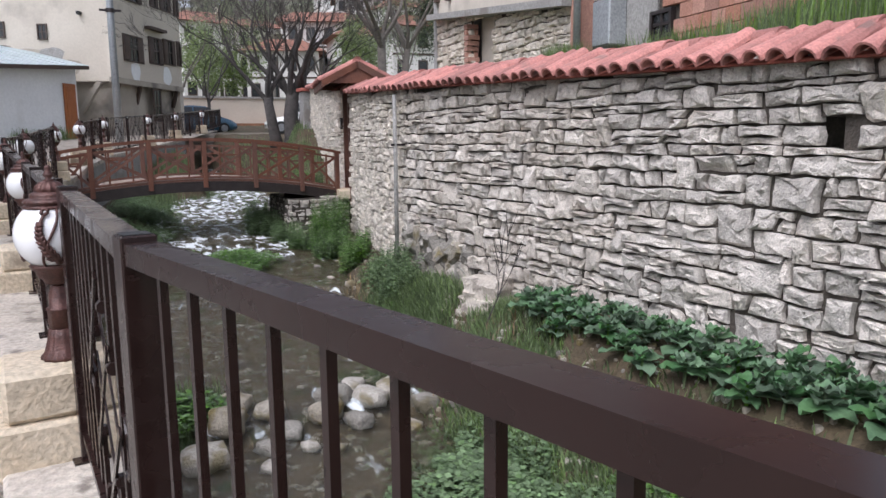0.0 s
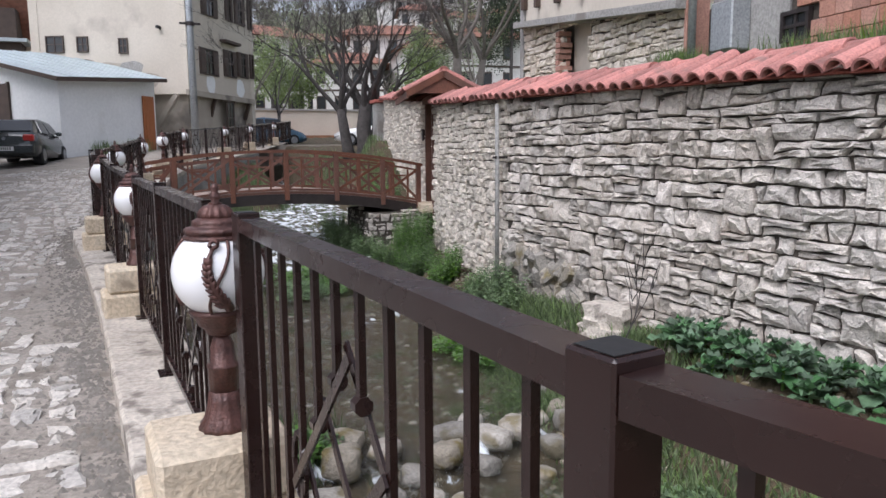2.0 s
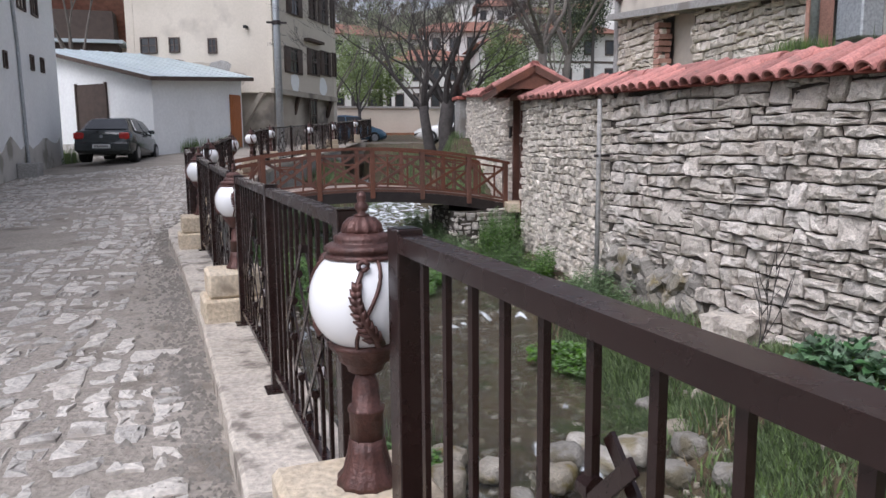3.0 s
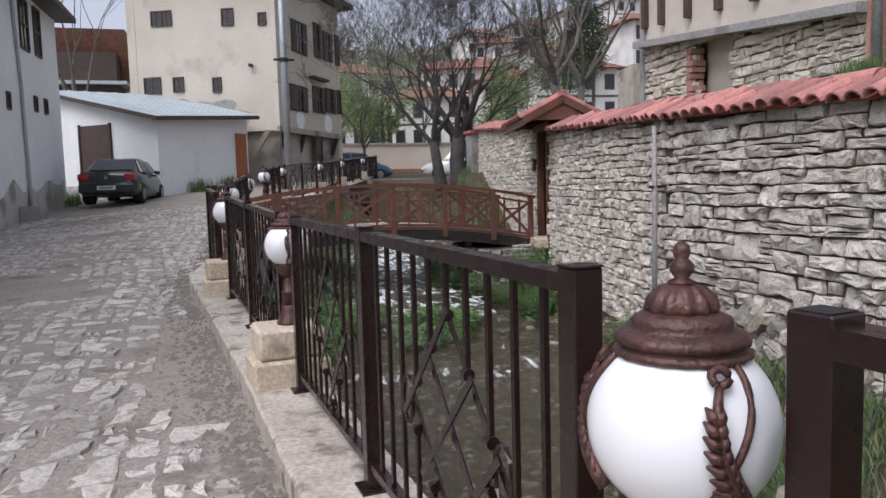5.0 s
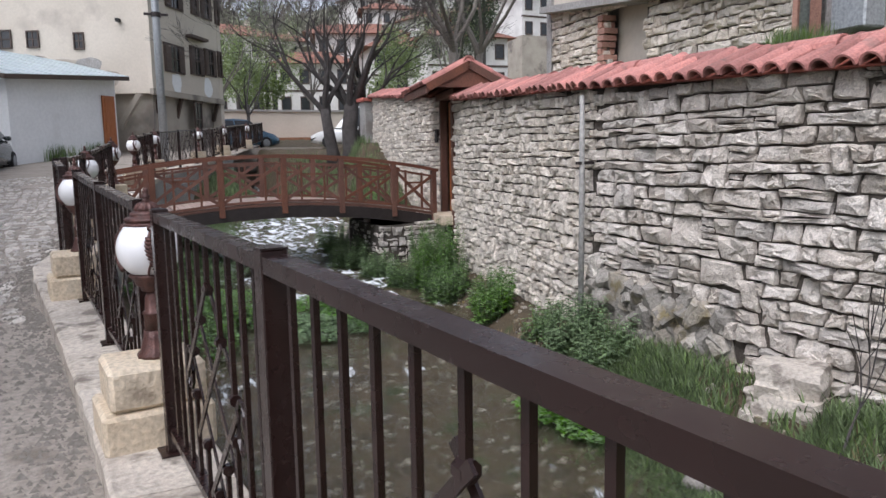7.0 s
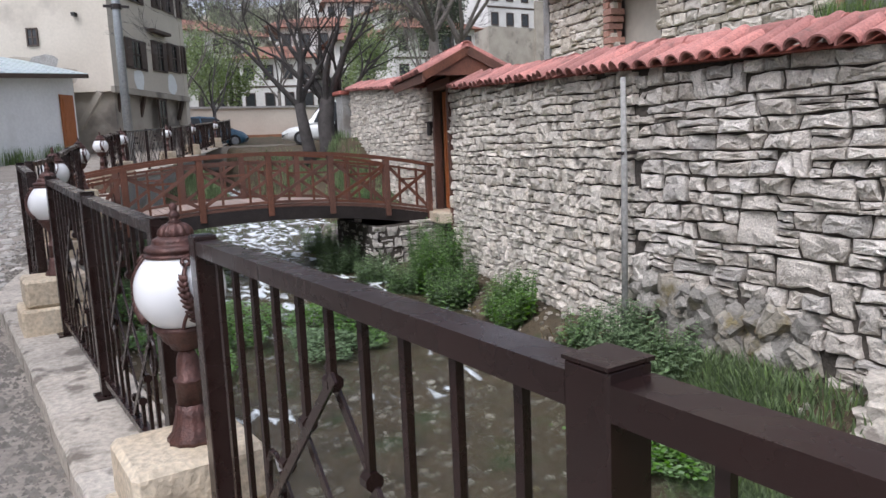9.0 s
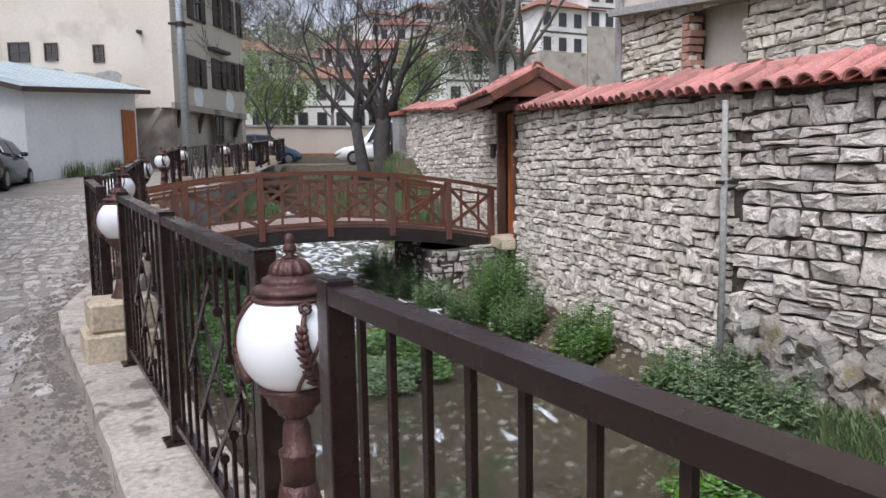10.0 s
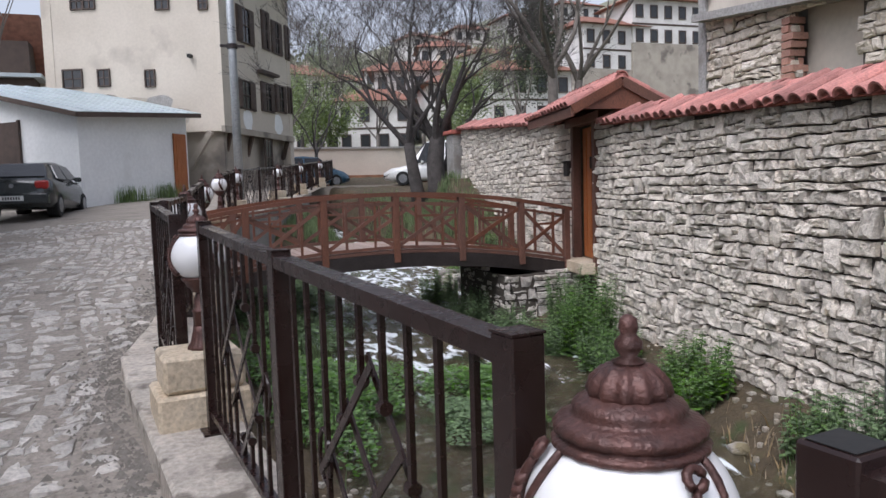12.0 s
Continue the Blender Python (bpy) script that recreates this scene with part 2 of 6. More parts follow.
def water_material():
    """Clear rippled water, broken into white riffles (foam and painted sky glints) at the sills and in the fast reach.
    """
    m = bpy.data.materials.new("stream_water")
    m.use_nodes = True
    n, l = m.node_tree.nodes, m.node_tree.links
    b = n["Principled BSDF"]
    b.inputs["Base Color"].default_value = (0.80, 0.86, 0.82, 1)
    b.inputs["Roughness"].default_value = 0.05
    b.inputs["IOR"].default_value = 1.33
    b.inputs["Transmission Weight"].default_value = 1.0
    geo = n.new("ShaderNodeNewGeometry")

    def ripple(scale, detail, stretch, distortion):
        mp = n.new("ShaderNodeMapping")
        mp.inputs["Scale"].default_value = stretch
        l.new(geo.outputs["Position"], mp.inputs["Vector"])
        t = n.new("ShaderNodeTexNoise")
        t.inputs["Scale"].default_value, t.inputs["Detail"].default_value, t.inputs["Distortion"].default_value = scale, detail, distortion
        l.new(mp.outputs[0], t.inputs["Vector"])
        return t

    a = ripple(7, 5, (1.6, 0.8, 1), 1.2)
    bu = n.new("ShaderNodeBump")
    bu.inputs["Strength"].default_value, bu.inputs["Distance"].default_value = 0.55, 0.07
    l.new(a.outputs["Fac"], bu.inputs["Height"])
    l.new(bu.outputs[0], b.inputs["Normal"])
    # how broken the water is along the stream
    sep = n.new("ShaderNodeSeparateXYZ")
    l.new(geo.outputs["Position"], sep.inputs[0])
    run = n.new("ShaderNodeMapRange")
    run.inputs["From Min"].default_value, run.inputs["From Max"].default_value = -2.0, 28.0
    l.new(sep.outputs["Y"], run.inputs["Value"])
    ramp = n.new("ShaderNodeValToRGB")
    l.new(run.outputs[0], ramp.inputs[0])
    cr = ramp.color_ramp
    stops = ((5.2, 0.0), (5.75, 0.10), (6.4, 0.0), (9.9, 0.0), (10.45, 0.12), (11.2, 0.01), (13.0, 0.05), (14.5, 0.17), (26.0, 0.22))
    while len(cr.elements) < len(stops):
        cr.elements.new(0.5)
    for e, (y, v) in zip(cr.elements, stops):
        e.position = (y + 2.0) / 30.0
        e.color = (v, v, v, 1)
    f = ripple(2.6, 6, (2.0, 0.9, 1), 0.8)
    add = n.new("ShaderNodeMath")
    add.operation = "ADD"
    l.new(f.outputs["Fac"], add.inputs[0])
    l.new(ramp.outputs[0], add.inputs[1])
    cut = n.new("ShaderNodeMapRange")
    cut.inputs["From Min"].default_value, cut.inputs["From Max"].default_value = 0.68, 0.80
    cut.inputs["To Max"].default_value = 0.9
    l.new(add.outputs[0], cut.inputs["Value"])
    # white diffuse serves as foam and as sky reflection painted on the riffles
    foam_glint = n.new("ShaderNodeBsdfDiffuse")
    foam_glint.inputs["Color"].default_value = (0.72, 0.76, 0.77, 1)
    mix = n.new("ShaderNodeMixShader")
    l.new(cut.outputs[0], mix.inputs[0])
    l.new(b.outputs[0], mix.inputs[1])
    l.new(foam_glint.outputs[0], mix.inputs[2])
    l.new(mix.outputs[0], n["Material Output"].inputs["Surface"])
    return m


WATER = water_material()


# ---- mesh helpers ----
def mesh_of(bm, name, material, smooth=False):
    bmesh.ops.recalc_face_normals(bm, faces=bm.faces)
    me = bpy.data.meshes.new(name)
    bm.to_mesh(me)
    bm.free()
    me.materials.append(material)
    if smooth:
        for p in me.polygons:
            p.use_smooth = True
    return me


def part(name, bm, material, parent=None, label="", smooth=False):
    ob = new(name, mesh_of(bm, name, material, smooth))
    if parent:
        ob.parent = parent
    if label:
        ob["label"] = label
    return ob


def shared(name, me, parent, m):
    ob = new(name, me)
    ob.parent = parent
    ob.matrix_basis = m
    return ob


def thing(name, label, category, group="", kind="", m=None):
    e = new(name)
    if m:
        e.matrix_basis = m
    return tagged(e, label, category, group, kind)


def box(bm, x0, y0, z0, x1, y1, z1, bevel=0.0, m=None):
    r = bmesh.ops.create_cube(bm, size=1)
    vs = r["verts"]
    t = Matrix.Translation(((x0 + x1) / 2, (y0 + y1) / 2, (z0 + z1) / 2)) @ Matrix.Diagonal((x1 - x0, y1 - y0, z1 - z0, 1))
    bmesh.ops.transform(bm, matrix=(m @ t) if m else t, verts=vs)
    if bevel:
        es = list({e for v in vs for e in v.link_edges})
        bmesh.ops.bevel(bm, geom=es, offset=bevel, segments=1, affect="EDGES")
    return bm


def boxm(x0, y0, z0, x1, y1, z1, bevel=0.0):
    return box(bmesh.new(), x0, y0, z0, x1, y1, z1, bevel)


def bar(bm, a, b, w, h=None, up=(0, 0, 1)):
    a, b = Vector(a), Vector(b)
    h = h or w
    d = (b - a).normalized()
    s = d.cross(Vector(up))
    s = s.normalized() if s.length > 1e-4 else Vector((1, 0, 0))
    u = s.cross(d)
    vs = [bm.verts.new(p + s * w / 2 * i + u * h / 2 * j) for p in (a, b) for i, j in ((-1, -1), (1, -1), (1, 1), (-1, 1))]
    for f in ((0, 1, 2, 3), (7, 6, 5, 4), (0, 4, 5, 1), (1, 5, 6, 2), (2, 6, 7, 3), (3, 7, 4, 0)):
        bm.faces.new([vs[i] for i in f])
    return bm


def tube(bm, pts, radii, n=6, cap=True):
    pts = [Vector(p) for p in pts]
    rings = []
    ref = Vector((0.3, 0.5, 0.81))
    for i, p in enumerate(pts):
        d = (pts[min(i + 1, len(pts) - 1)] - pts[max(i - 1, 0)]).normalized()
        s = d.cross(ref)
        s = s.normalized() if s.length > 1e-3 else Vector((1, 0, 0))
        u = s.cross(d)
        rings.append([bm.verts.new(p + (s * math.cos(2 * math.pi * k / n) + u * math.sin(2 * math.pi * k / n)) * radii[i]) for k in range(n)])
    for r0, r1 in zip(rings, rings[1:]):
        for k in range(n):
            bm.faces.new((r0[k], r0[(k + 1) % n], r1[(k + 1) % n], r1[k]))
    if cap:
        bm.faces.new(rings[0][::-1])
        bm.faces.new(rings[-1])
    return bm


def lathe(bm, prof, n=24, flute=0.0, lobes=12):
    rings = []
    for r, z in prof:
        ring = []
        for k in range(n):
            a = 2 * math.pi * k / n
            rr = r * (1 + flute * math.cos(lobes * a))
            ring.append(bm.verts.new((rr * math.cos(a), rr * math.sin(a), z)))
        rings.append(ring)
    for r0, r1 in zip(rings, rings[1:]):
        for k in range(n):
            bm.faces.new((r0[k], r0[(k + 1) % n], r1[(k + 1) % n], r1[k]))
    bm.faces.new(rings[0][::-1])
    bm.faces.new(rings[-1])
    return bm


def from_lists(name, verts, faces, material, smooth=False):
    me = bpy.data.meshes.new(name)
    me.from_pydata(verts, [], faces)
    me.materials.append(material)
    if smooth:
        for p in me.polygons:
            p.use_smooth = True
    me.update()
    return me


def prism(bm, outline, z0, z1):
    lo = [bm.verts.new((x, y, z0)) for x, y in outline]
    hi = [bm.verts.new((x, y, z1)) for x, y in outline]
    bm.faces.new(lo[::-1])
    bm.faces.new(hi)
    for i in range(len(lo)):
        j = (i + 1) % len(lo)
        bm.faces.new((lo[i], lo[j], hi[j], hi[i]))
    return bm


def lerp(a, b, t):
    return a + (b - a) * t


def along(pts, y):
    """x on a polyline given as (x, y) pairs with rising y."""
    for (xa, ya), (xb, yb) in zip(pts, pts[1:]):
        if y <= yb:
            return lerp(xa, xb, (y - ya) / (yb - ya))
    (xa, ya), (xb, yb) = pts[-2:]
    return lerp(xa, xb, (y - ya) / (yb - ya))


# ---- plan ----
FENCE = [(2.1, -6.0), (0.85, -0.35), (0.43, 1.38), (0.29, 2.86), (0.24, 3.37), (0.095, 4.81), (-0.045, 6.25), (-0.10, 6.77), (-0.27, 8.05), (-0.43, 9.3), (-0.55, 9.85), (-0.66, 11.0), (-0.46, 12.0), (-0.20, 15.2), (0.0, 16.0), (0.2, 18.3), (0.82, 21.8), (2.26, 25.5), (3.4, 29.0), (5.0, 34.0), (7.5, 42.0), (12, 60)]
WALLX = [(4.85, -6.0), (4.62, 2.0), (4.38, 9.5), (5.60, 15.45), (5.80, 16.4), (7.75, 26.0), (9.0, 32), (16, 60)]


def road_z(x, y):
    t = max(0.0, y - 6.0)
    z = 0.33 + 0.058 * t * t / (t + 2.0) + 0.006 * max(-3.6, min(0.0, y - 5.0))
    return z - 0.06 * max(0.0, -1.2 - x) * min(1.0, max(0.0, (y - 8) / 12))


def slab_z(y):
    return road_z(0, y) + 0.13


def bank_z(y):
    """Height of the soil at the foot of the stone wall."""
    if y < 5.6:
        return 0.0 - 0.0 * y
    if y < 6.6:
        return lerp(0.0, -0.28, (y - 5.6))
    if y < 9:
        return lerp(-0.12, -0.3, (y - 6.6) / 2.4)
    if y < 15.5:
        return lerp(-0.3, -0.42, (y - 9) / 6.5)
    if y < 19:
        return lerp(-0.42, 0.2, (y - 15.5) / 3.5)
    return lerp(0.2, 2.0, min(1, (y - 19) / 6))


def water_z(y):
    a, b = min(1.0, max(0.0, (y - 10.3) / 0.3)), min(1.0, max(0.0, (y - 5.6) / 0.3))
    return -0.82 + 0.12 * b + 0.08 * a + 0.045 * max(0.0, y - 13.5)


def land_z(x, y):
    """Bed and banks of the stream between the fence and the stone wall."""
    xl, xr = along(FENCE, y) + 0.16, along(WALLX, y)
    u = (x - xl) / max(0.1, xr - xl)
    bed = water_z(y) - 0.16 + 0.05 * noise.noise((x * 1.3, y * 1.1, 0))
    right = bank_z(y)
    width = 1.25 if y < 5.6 else (lerp(1.25, 0.75, min(1, y - 5.6)) if y < 9 else 0.62)
    if y > 15.5:
        width = 1.2
    d = xr - x
    z = bed
    if d < width * 1.6:
        t = max(0.0, 1 - d / (width * 1.6))
        t = t * t * (3 - 2 * t)
        z = lerp(bed, right, min(1, t * 1.25))
    dl = x - xl
    if y > 10.5 and dl < 1.6:
        t = max(0, 1 - dl / 1.6)
        z = max(z, lerp(bed, water_z(y) + 0.35, t))
    if y > 18.5:
        far = min(1, (y - 18.5) / 12)
        z = max(z, lerp(z, road_z(0, y) - 0.05, far)) if y > 24 else z
    if y > 12.5:
        cx = min(4.7, 2.3 + 0.3 * (y - 13.5))
        t = min(1.0, max(0.0, 1 - (abs(x - cx) - 0.75) / 0.6)) * min(1.0, (y - 12.5) / 1.5)
        z = lerp(z, bed, t * t * (3 - 2 * t))
    z += 0.05 * noise.noise((x * 3.1, y * 2.7, 4)) + 0.02 * noise.noise((x * 9, y * 9, 2))
    return z


# ---- ground ----
def grid_mesh(name, xs, ys, zf, material, xf=None):
    verts, faces = [], []
    nx = len(xs)
    for y in ys:
        for x in xs:
            xx = xf(x, y) if xf else x
            verts.append((xx, y, zf(xx, y)))
    for j in range(len(ys) - 1):
        for i in range(nx - 1):
            a = j * nx + i
            faces.append((a, a + 1, a + nx + 1, a + nx))
    return from_lists(name, verts, faces, material, True)


def steps(a, b, n):
    return [lerp(a, b, i / (n - 1)) for i in range(n)]


bed_rows = steps(-6, 20, 200) + steps(20.3, 60, 60)
ob = new("ground", grid_mesh("ground", steps(0, 1, 64), bed_rows, land_z, BED, lambda u, y: lerp(along(FENCE, y) + 0.14, along(WALLX, y) + 0.15, u)))
tagged(ob, "muddy stream bed with gravel and earth banks", "ground", kind="structure")


def road_surface(x, y):
    return road_z(x, y) + 0.012 * noise.noise((x * 1.7, y * 1.7, 1)) + 0.006 * noise.noise((x * 7, y * 7, 3))


road_rows = steps(-8, 16, 170) + steps(16.4, 62, 70)
ob = new("road", grid_mesh("road", steps(0, 1, 60), road_rows, road_surface, ROADM, lambda u, y: lerp(-16, along(FENCE, y) - 0.12, u ** 0.6)))
tagged(ob, "grey muddy road with worn cobbles", "road", kind="structure")


def hill_z(x, y):
    d = x - along(WALLX, y)
    base = lerp(1.8, 2.3, min(1, max(0, (y + 2) / 12))) + min(d, 3.0) * 0.10
    if y < 5.5:
        base += 0.5 * min(1, (5.5 - y) / 2) * min(1, d / 2)
    if y > 17:
        base = max(base, road_z(0, y) + 0.2)
    if d > 5:
        base += (d - 5) * 0.12
    if y > 60:
        base += (y - 60) * 0.22
    return base + 0.06 * noise.noise((x, y, 7))


ob = new("upper_ground", grid_mesh("upper_ground", steps(0, 1, 40), steps(-6, 59, 90), hill_z, GRASSG, lambda u, y: lerp(along(WALLX, y) + 0.3, 60, u * u)))
tagged(ob, "grassy raised ground behind the stone wall", "ground", kind="structure")


def far_z(x, y):
    r = max(0, y - 60)
    return min(road_z(0, 60) + 0.10 * r + 0.0011 * r * r * (0.6 + 0.5 * noise.noise((x * 0.012, y * 0.008, 2))) + max(0, x - 15) * 0.12, 36 + 0.3 * max(0, x - 20))


ob = new("backdrop_hill", grid_mesh("backdrop_hill", steps(-300, 300, 60), steps(59, 320, 50), far_z, HILL))
tagged(ob, "wooded hillside rising behind the town", "hill", kind="structure")
bm = boxm(-400, -400, -4, 400, 400, -3.5)
tagged(part("ground_base", bm, HILL), "dark earth reaching to the horizon", "ground", kind="structure")

# ---- water ----
me = grid_mesh("water", steps(0, 1, 40), steps(-6, 18, 260) + steps(18.2, 40, 60), lambda x, y: water_z(y) + 0.012 * noise.noise((x * 5, y * 4, 5)), WATER, lambda u, y: lerp(along(FENCE, y) + 0.15, along(WALLX, y) - 0.02, u))
water_sheet = new("water", me)
water_sheet.visible_shadow = False
tagged(water_sheet, "shallow clear rippling stream water", "water", kind="structure")


# ---- stone walls ----
def rock_mesh(name, material, seed, sharp=0.32, cuts=2):
    bm = bmesh.new()
    bmesh.ops.create_cube(bm, size=1)
    bmesh.ops.subdivide_edges(bm, edges=bm.edges[:], cuts=cuts, use_grid_fill=True)
    for v in bm.verts:
        c = v.co.copy()
        d = c.length
        c = c.lerp(c.normalized() * 0.56, sharp * (d > 0.6))
        q = Vector((c.x * 2.3 + seed * 7.1, c.y * 2.3, c.z * 2.3 + seed))
        v.co = c + Vector((noise.noise(q), noise.noise(q + Vector((5, 1, 2))), noise.noise(q + Vector((2, 9, 4))))) * 0.13
    bmesh.ops.triangulate(bm, faces=bm.faces)
    return mesh_of(bm, name, material, False)


def fitted_cells(length, z0, z1, h_range, w_range, rnd, seed):
    """Outlines of hand-fitted stones in wavy courses, with split and double-height ones."""
    hm = (h_range[0] + h_range[1]) / 2
    base = [z0]
    while base[-1] < z1:
        base.append(base[-1] + rnd.uniform(*h_range))
    edge = lambda k, u: base[k] + hm * (0.30 * noise.noise((u * 0.8, k * 3.7, seed)) + 0.20 * noise.noise((u * 3.1, k * 5.3, seed + 9)))
    taken = [[] for _ in range(len(base) + 1)]
    cells = []
    for k in range(len(base) - 1):
        u, lean = -rnd.uniform(0, 0.2), 0.0
        while u < length:
            hit = [b for a, b in taken[k] if a - 0.03 < u < b - 0.005]
            if hit:
                u = max(hit)
                continue
            h = base[k + 1] - base[k]
            w = rnd.uniform(*w_range) * (1.5 if rnd.random() < 0.12 else 1.0) * (1.15 if h < hm else 0.95)
            ahead = [a for a, b in taken[k] if u < a < u + w + 0.06]
            if ahead:
                w = min(ahead) - u
            if w < 0.04:
                u += w + 0.001
                continue
            nl = rnd.gauss(0, 0.16) * h
            kt = k + 1
            roll = rnd.random()
            if roll < 0.09 and k + 2 < len(base) and w < 2.4 * (base[k + 2] - base[k]):
                kt = k + 2
                taken[k + 1].append((u, u + w))
            def outline(lo, hi):
                pts = []
                for f in (0, 0.33, 0.67, 1):
                    pts.append((u + w * f + lerp(-lean, -nl, f) * 0.5, lo(u + w * f)))
                pts.append((u + w + rnd.gauss(0, 0.05) * h, (lo(u + w) + hi(u + w)) / 2))
                for f in (1, 0.67, 0.33, 0):
                    pts.append((u + w * f + lerp(lean, nl, f) * 0.5, hi(u + w * f)))
                pts.append((u + rnd.gauss(0, 0.05) * h, (lo(u) + hi(u)) / 2))
                return pts
            lo, hi = (lambda x: edge(k, x)), (lambda x: edge(kt, x))
            if kt == k + 1 and h > h_range[0] * 1.25 and roll > 0.86:
                q, tl = rnd.uniform(0.35, 0.65), rnd.uniform(-0.15, 0.15)
                mid = lambda x: lerp(edge(k, x), edge(k + 1, x), q + tl * ((x - u) / w - 0.5))
                cells += [outline(lo, mid), outline(mid, hi)]
            else:
                cells.append(outline(lo, hi))
            u += w
            lean = nl
    return cells


def cell_stone(poly, rnd, back, proud, swell, gap=0.0045):
    """One roughly dressed stone filling an outline: points as (along, up, out) and faces."""
    n = len(poly)
    cx, cy = sum(p[0] for p in poly) / n, sum(p[1] for p in poly) / n
    hw, hh = max(abs(p[0] - cx) for p in poly), max(abs(p[1] - cy) for p in poly)
    small = min(hw, hh)
    rim = []
    for i, (x, y) in enumerate(poly):
        corner = i in (0, 3, 5, 8)
        cut = (small * rnd.uniform(0.04, 0.32) if corner else small * abs(rnd.gauss(0, 0.11))) + gap * rnd.uniform(0.5, 1.5)
        r = math.hypot(x - cx, y - cy) + 1e-6
        f = max(0.4, 1 - cut / r)
        yy = cy + (y - cy) * f
        if not corner and abs(y - cy) > 0.3 * hh:
            yy = cy + (y - cy) * (1 - min(0.5, cut / (abs(y - cy) + 1e-6)))
        rim.append((cx + (x - cx) * f, yy))
    p0 = rnd.uniform(*proud)
    gx, gy = rnd.gauss(0, 0.10), rnd.gauss(0, 0.13)
    out = lambda x, y, e: p0 + e + max(-0.03, min(0.03, gx * (x - cx))) + max(-0.03, min(0.03, gy * (y - cy)))
    vs = [(x, y, back) for x, y in rim]
    vs += [(x, y, out(x, y, rnd.gauss(-0.004, 0.005))) for x, y in rim]
    for f, e, j in ((rnd.uniform(0.78, 0.88), swell * rnd.uniform(0.5, 1.1), 0.06), (0.45, swell * rnd.uniform(0.7, 1.3), 0.12)):
        vs += [(cx + (x - cx) * f + rnd.gauss(0, j * small), cy + (y - cy) * f + rnd.gauss(0, j * small), out(x, y, e + rnd.gauss(0, 0.0075))) for x, y in rim]
    vs.append((cx + rnd.gauss(0, 0.2) * small, cy, out(cx, cy, swell + rnd.gauss(0, 0.006))))
    fs = []
    for r in range(3):
        for i in range(n):
            j = (i + 1) % n
            p, q = r * n, (r + 1) * n
            fs += [(p + i, p + j, q + j), (p + i, q + j, q + i)]
    fs += [(3 * n + i, 3 * n + (i + 1) % n, 4 * n) for i in range(n)]
    return vs, fs


def stone_wall(name, label, a, b, foot, top, h_range, w_range, material, seed, near, thick=0.45, holes=(), eroded=None):
    """A dry-stone wall from a to b; near: the stretch of metres along it whose stones are single parts."""
    rnd = random.Random(seed)
    a, b = Vector((*a, 0)), Vector((*b, 0))
    L = (b - a).length
    d = (b - a).normalized()
    nrm = Vector((-d.y, d.x, 0))
    bm = bmesh.new()

    def core_run(s0, s1, low, high):
        n = max(1, int((s1 - s0) / 0.5))
        rows = []
        for i in range(n + 1):
            s = lerp(s0, s1, i / n)
            p = a + d * s
            rows.append([bm.verts.new((*(p - nrm * o).xy, z)) for o, z in ((0.05, low(s)), (0.05, high(s)), (thick, high(s)), (thick, low(s)))])
        for r0, r1 in zip(rows, rows[1:]):
            for k in range(4):
                bm.faces.new((r0[k], r1[k], r1[(k + 1) % 4], r0[(k + 1) % 4]))
        bm.faces.new(rows[0])
        bm.faces.new(rows[-1][::-1])

    root_z, done = (lambda s: foot(s) - 0.6), 0.0
    for h0, h1, g0, g1 in sorted(holes):
        core_run(done, h0, root_z, top)
        core_run(h0, h1, root_z, lambda s: g0)
        core_run(h0, h1, lambda s: min(g1, top(s) - 0.01), top)
        done = h1
    core_run(done, L, root_z, top)
    core = part(name, bm, MORTAR)
    tagged(core, label, "wall", kind="structure")
    verts, faces = [], []
    count = 0
    for poly in fitted_cells(L, -1.0, 4.6, h_range, w_range, rnd, seed):
        sc, zc = sum(p[0] for p in poly) / len(poly), sum(p[1] for p in poly) / len(poly)
        hh = max(p[1] for p in poly) - min(p[1] for p in poly)
        if sc > L or sc < 0 or zc < foot(sc) - 0.15 or zc > top(sc) + 0.03:
            continue
        if any(h0 < sc < h1 and g0 < zc < g1 for h0, h1, g0, g1 in holes):
            continue
        vs, fs = cell_stone(poly, rnd, -0.10, (-0.035, 0.012), 0.022)
        if eroded and eroded[0] < sc < eroded[1] and zc < eroded[2] + 0.12 * noise.noise((sc * 2, 0, seed)) - 0.35 * max(0, 14.3 - sc):
            continue
        vs = [(min(max(u, 0.0), L), z, q) for u, z, q in vs]
        vs = [(a.x + d.x * u + nrm.x * q, a.y + d.y * u + nrm.y * q, z) for u, z, q in vs]
        if near[0] < sc < near[1] and count < 300:
            ob = new("stone", from_lists("stone", vs, fs, material))
            ob.parent = core
            count += 1
        else:
            o = len(verts)
            verts += vs
            faces += [tuple(i + o for i in f) for f in fs]
    if eroded:
        # crumbled rubble core where the facing has fallen away
        lumps = [rock_mesh("lump", BOULD, 300 + k, 0.45, 2) for k in range(4)]
        lv, lf = [], []
        for _ in range(170):
            u, z, q = rnd.uniform(eroded[0], eroded[1]), rnd.uniform(-0.45, eroded[2]), rnd.uniform(0.07, 0.24)
            me = rnd.choice(lumps)
            p = a + d * u - nrm * rnd.uniform(0.03, 0.08)
            m = Matrix.Translation((p.x, p.y, z)) @ Euler((rnd.uniform(0, 6), rnd.uniform(0, 6), rnd.uniform(0, 6))).to_matrix().to_4x4() @ Matrix.Diagonal((q * 1.3, q, q * 0.8, 1))
            o = len(lv)
            lv += [m @ v.co for v in me.vertices]
            lf += [tuple(i + o for i in f.vertices) for f in me.polygons]
        rub = new("rubble_core", from_lists("rubble_core", lv, lf, BOULD))
        rub.parent = core
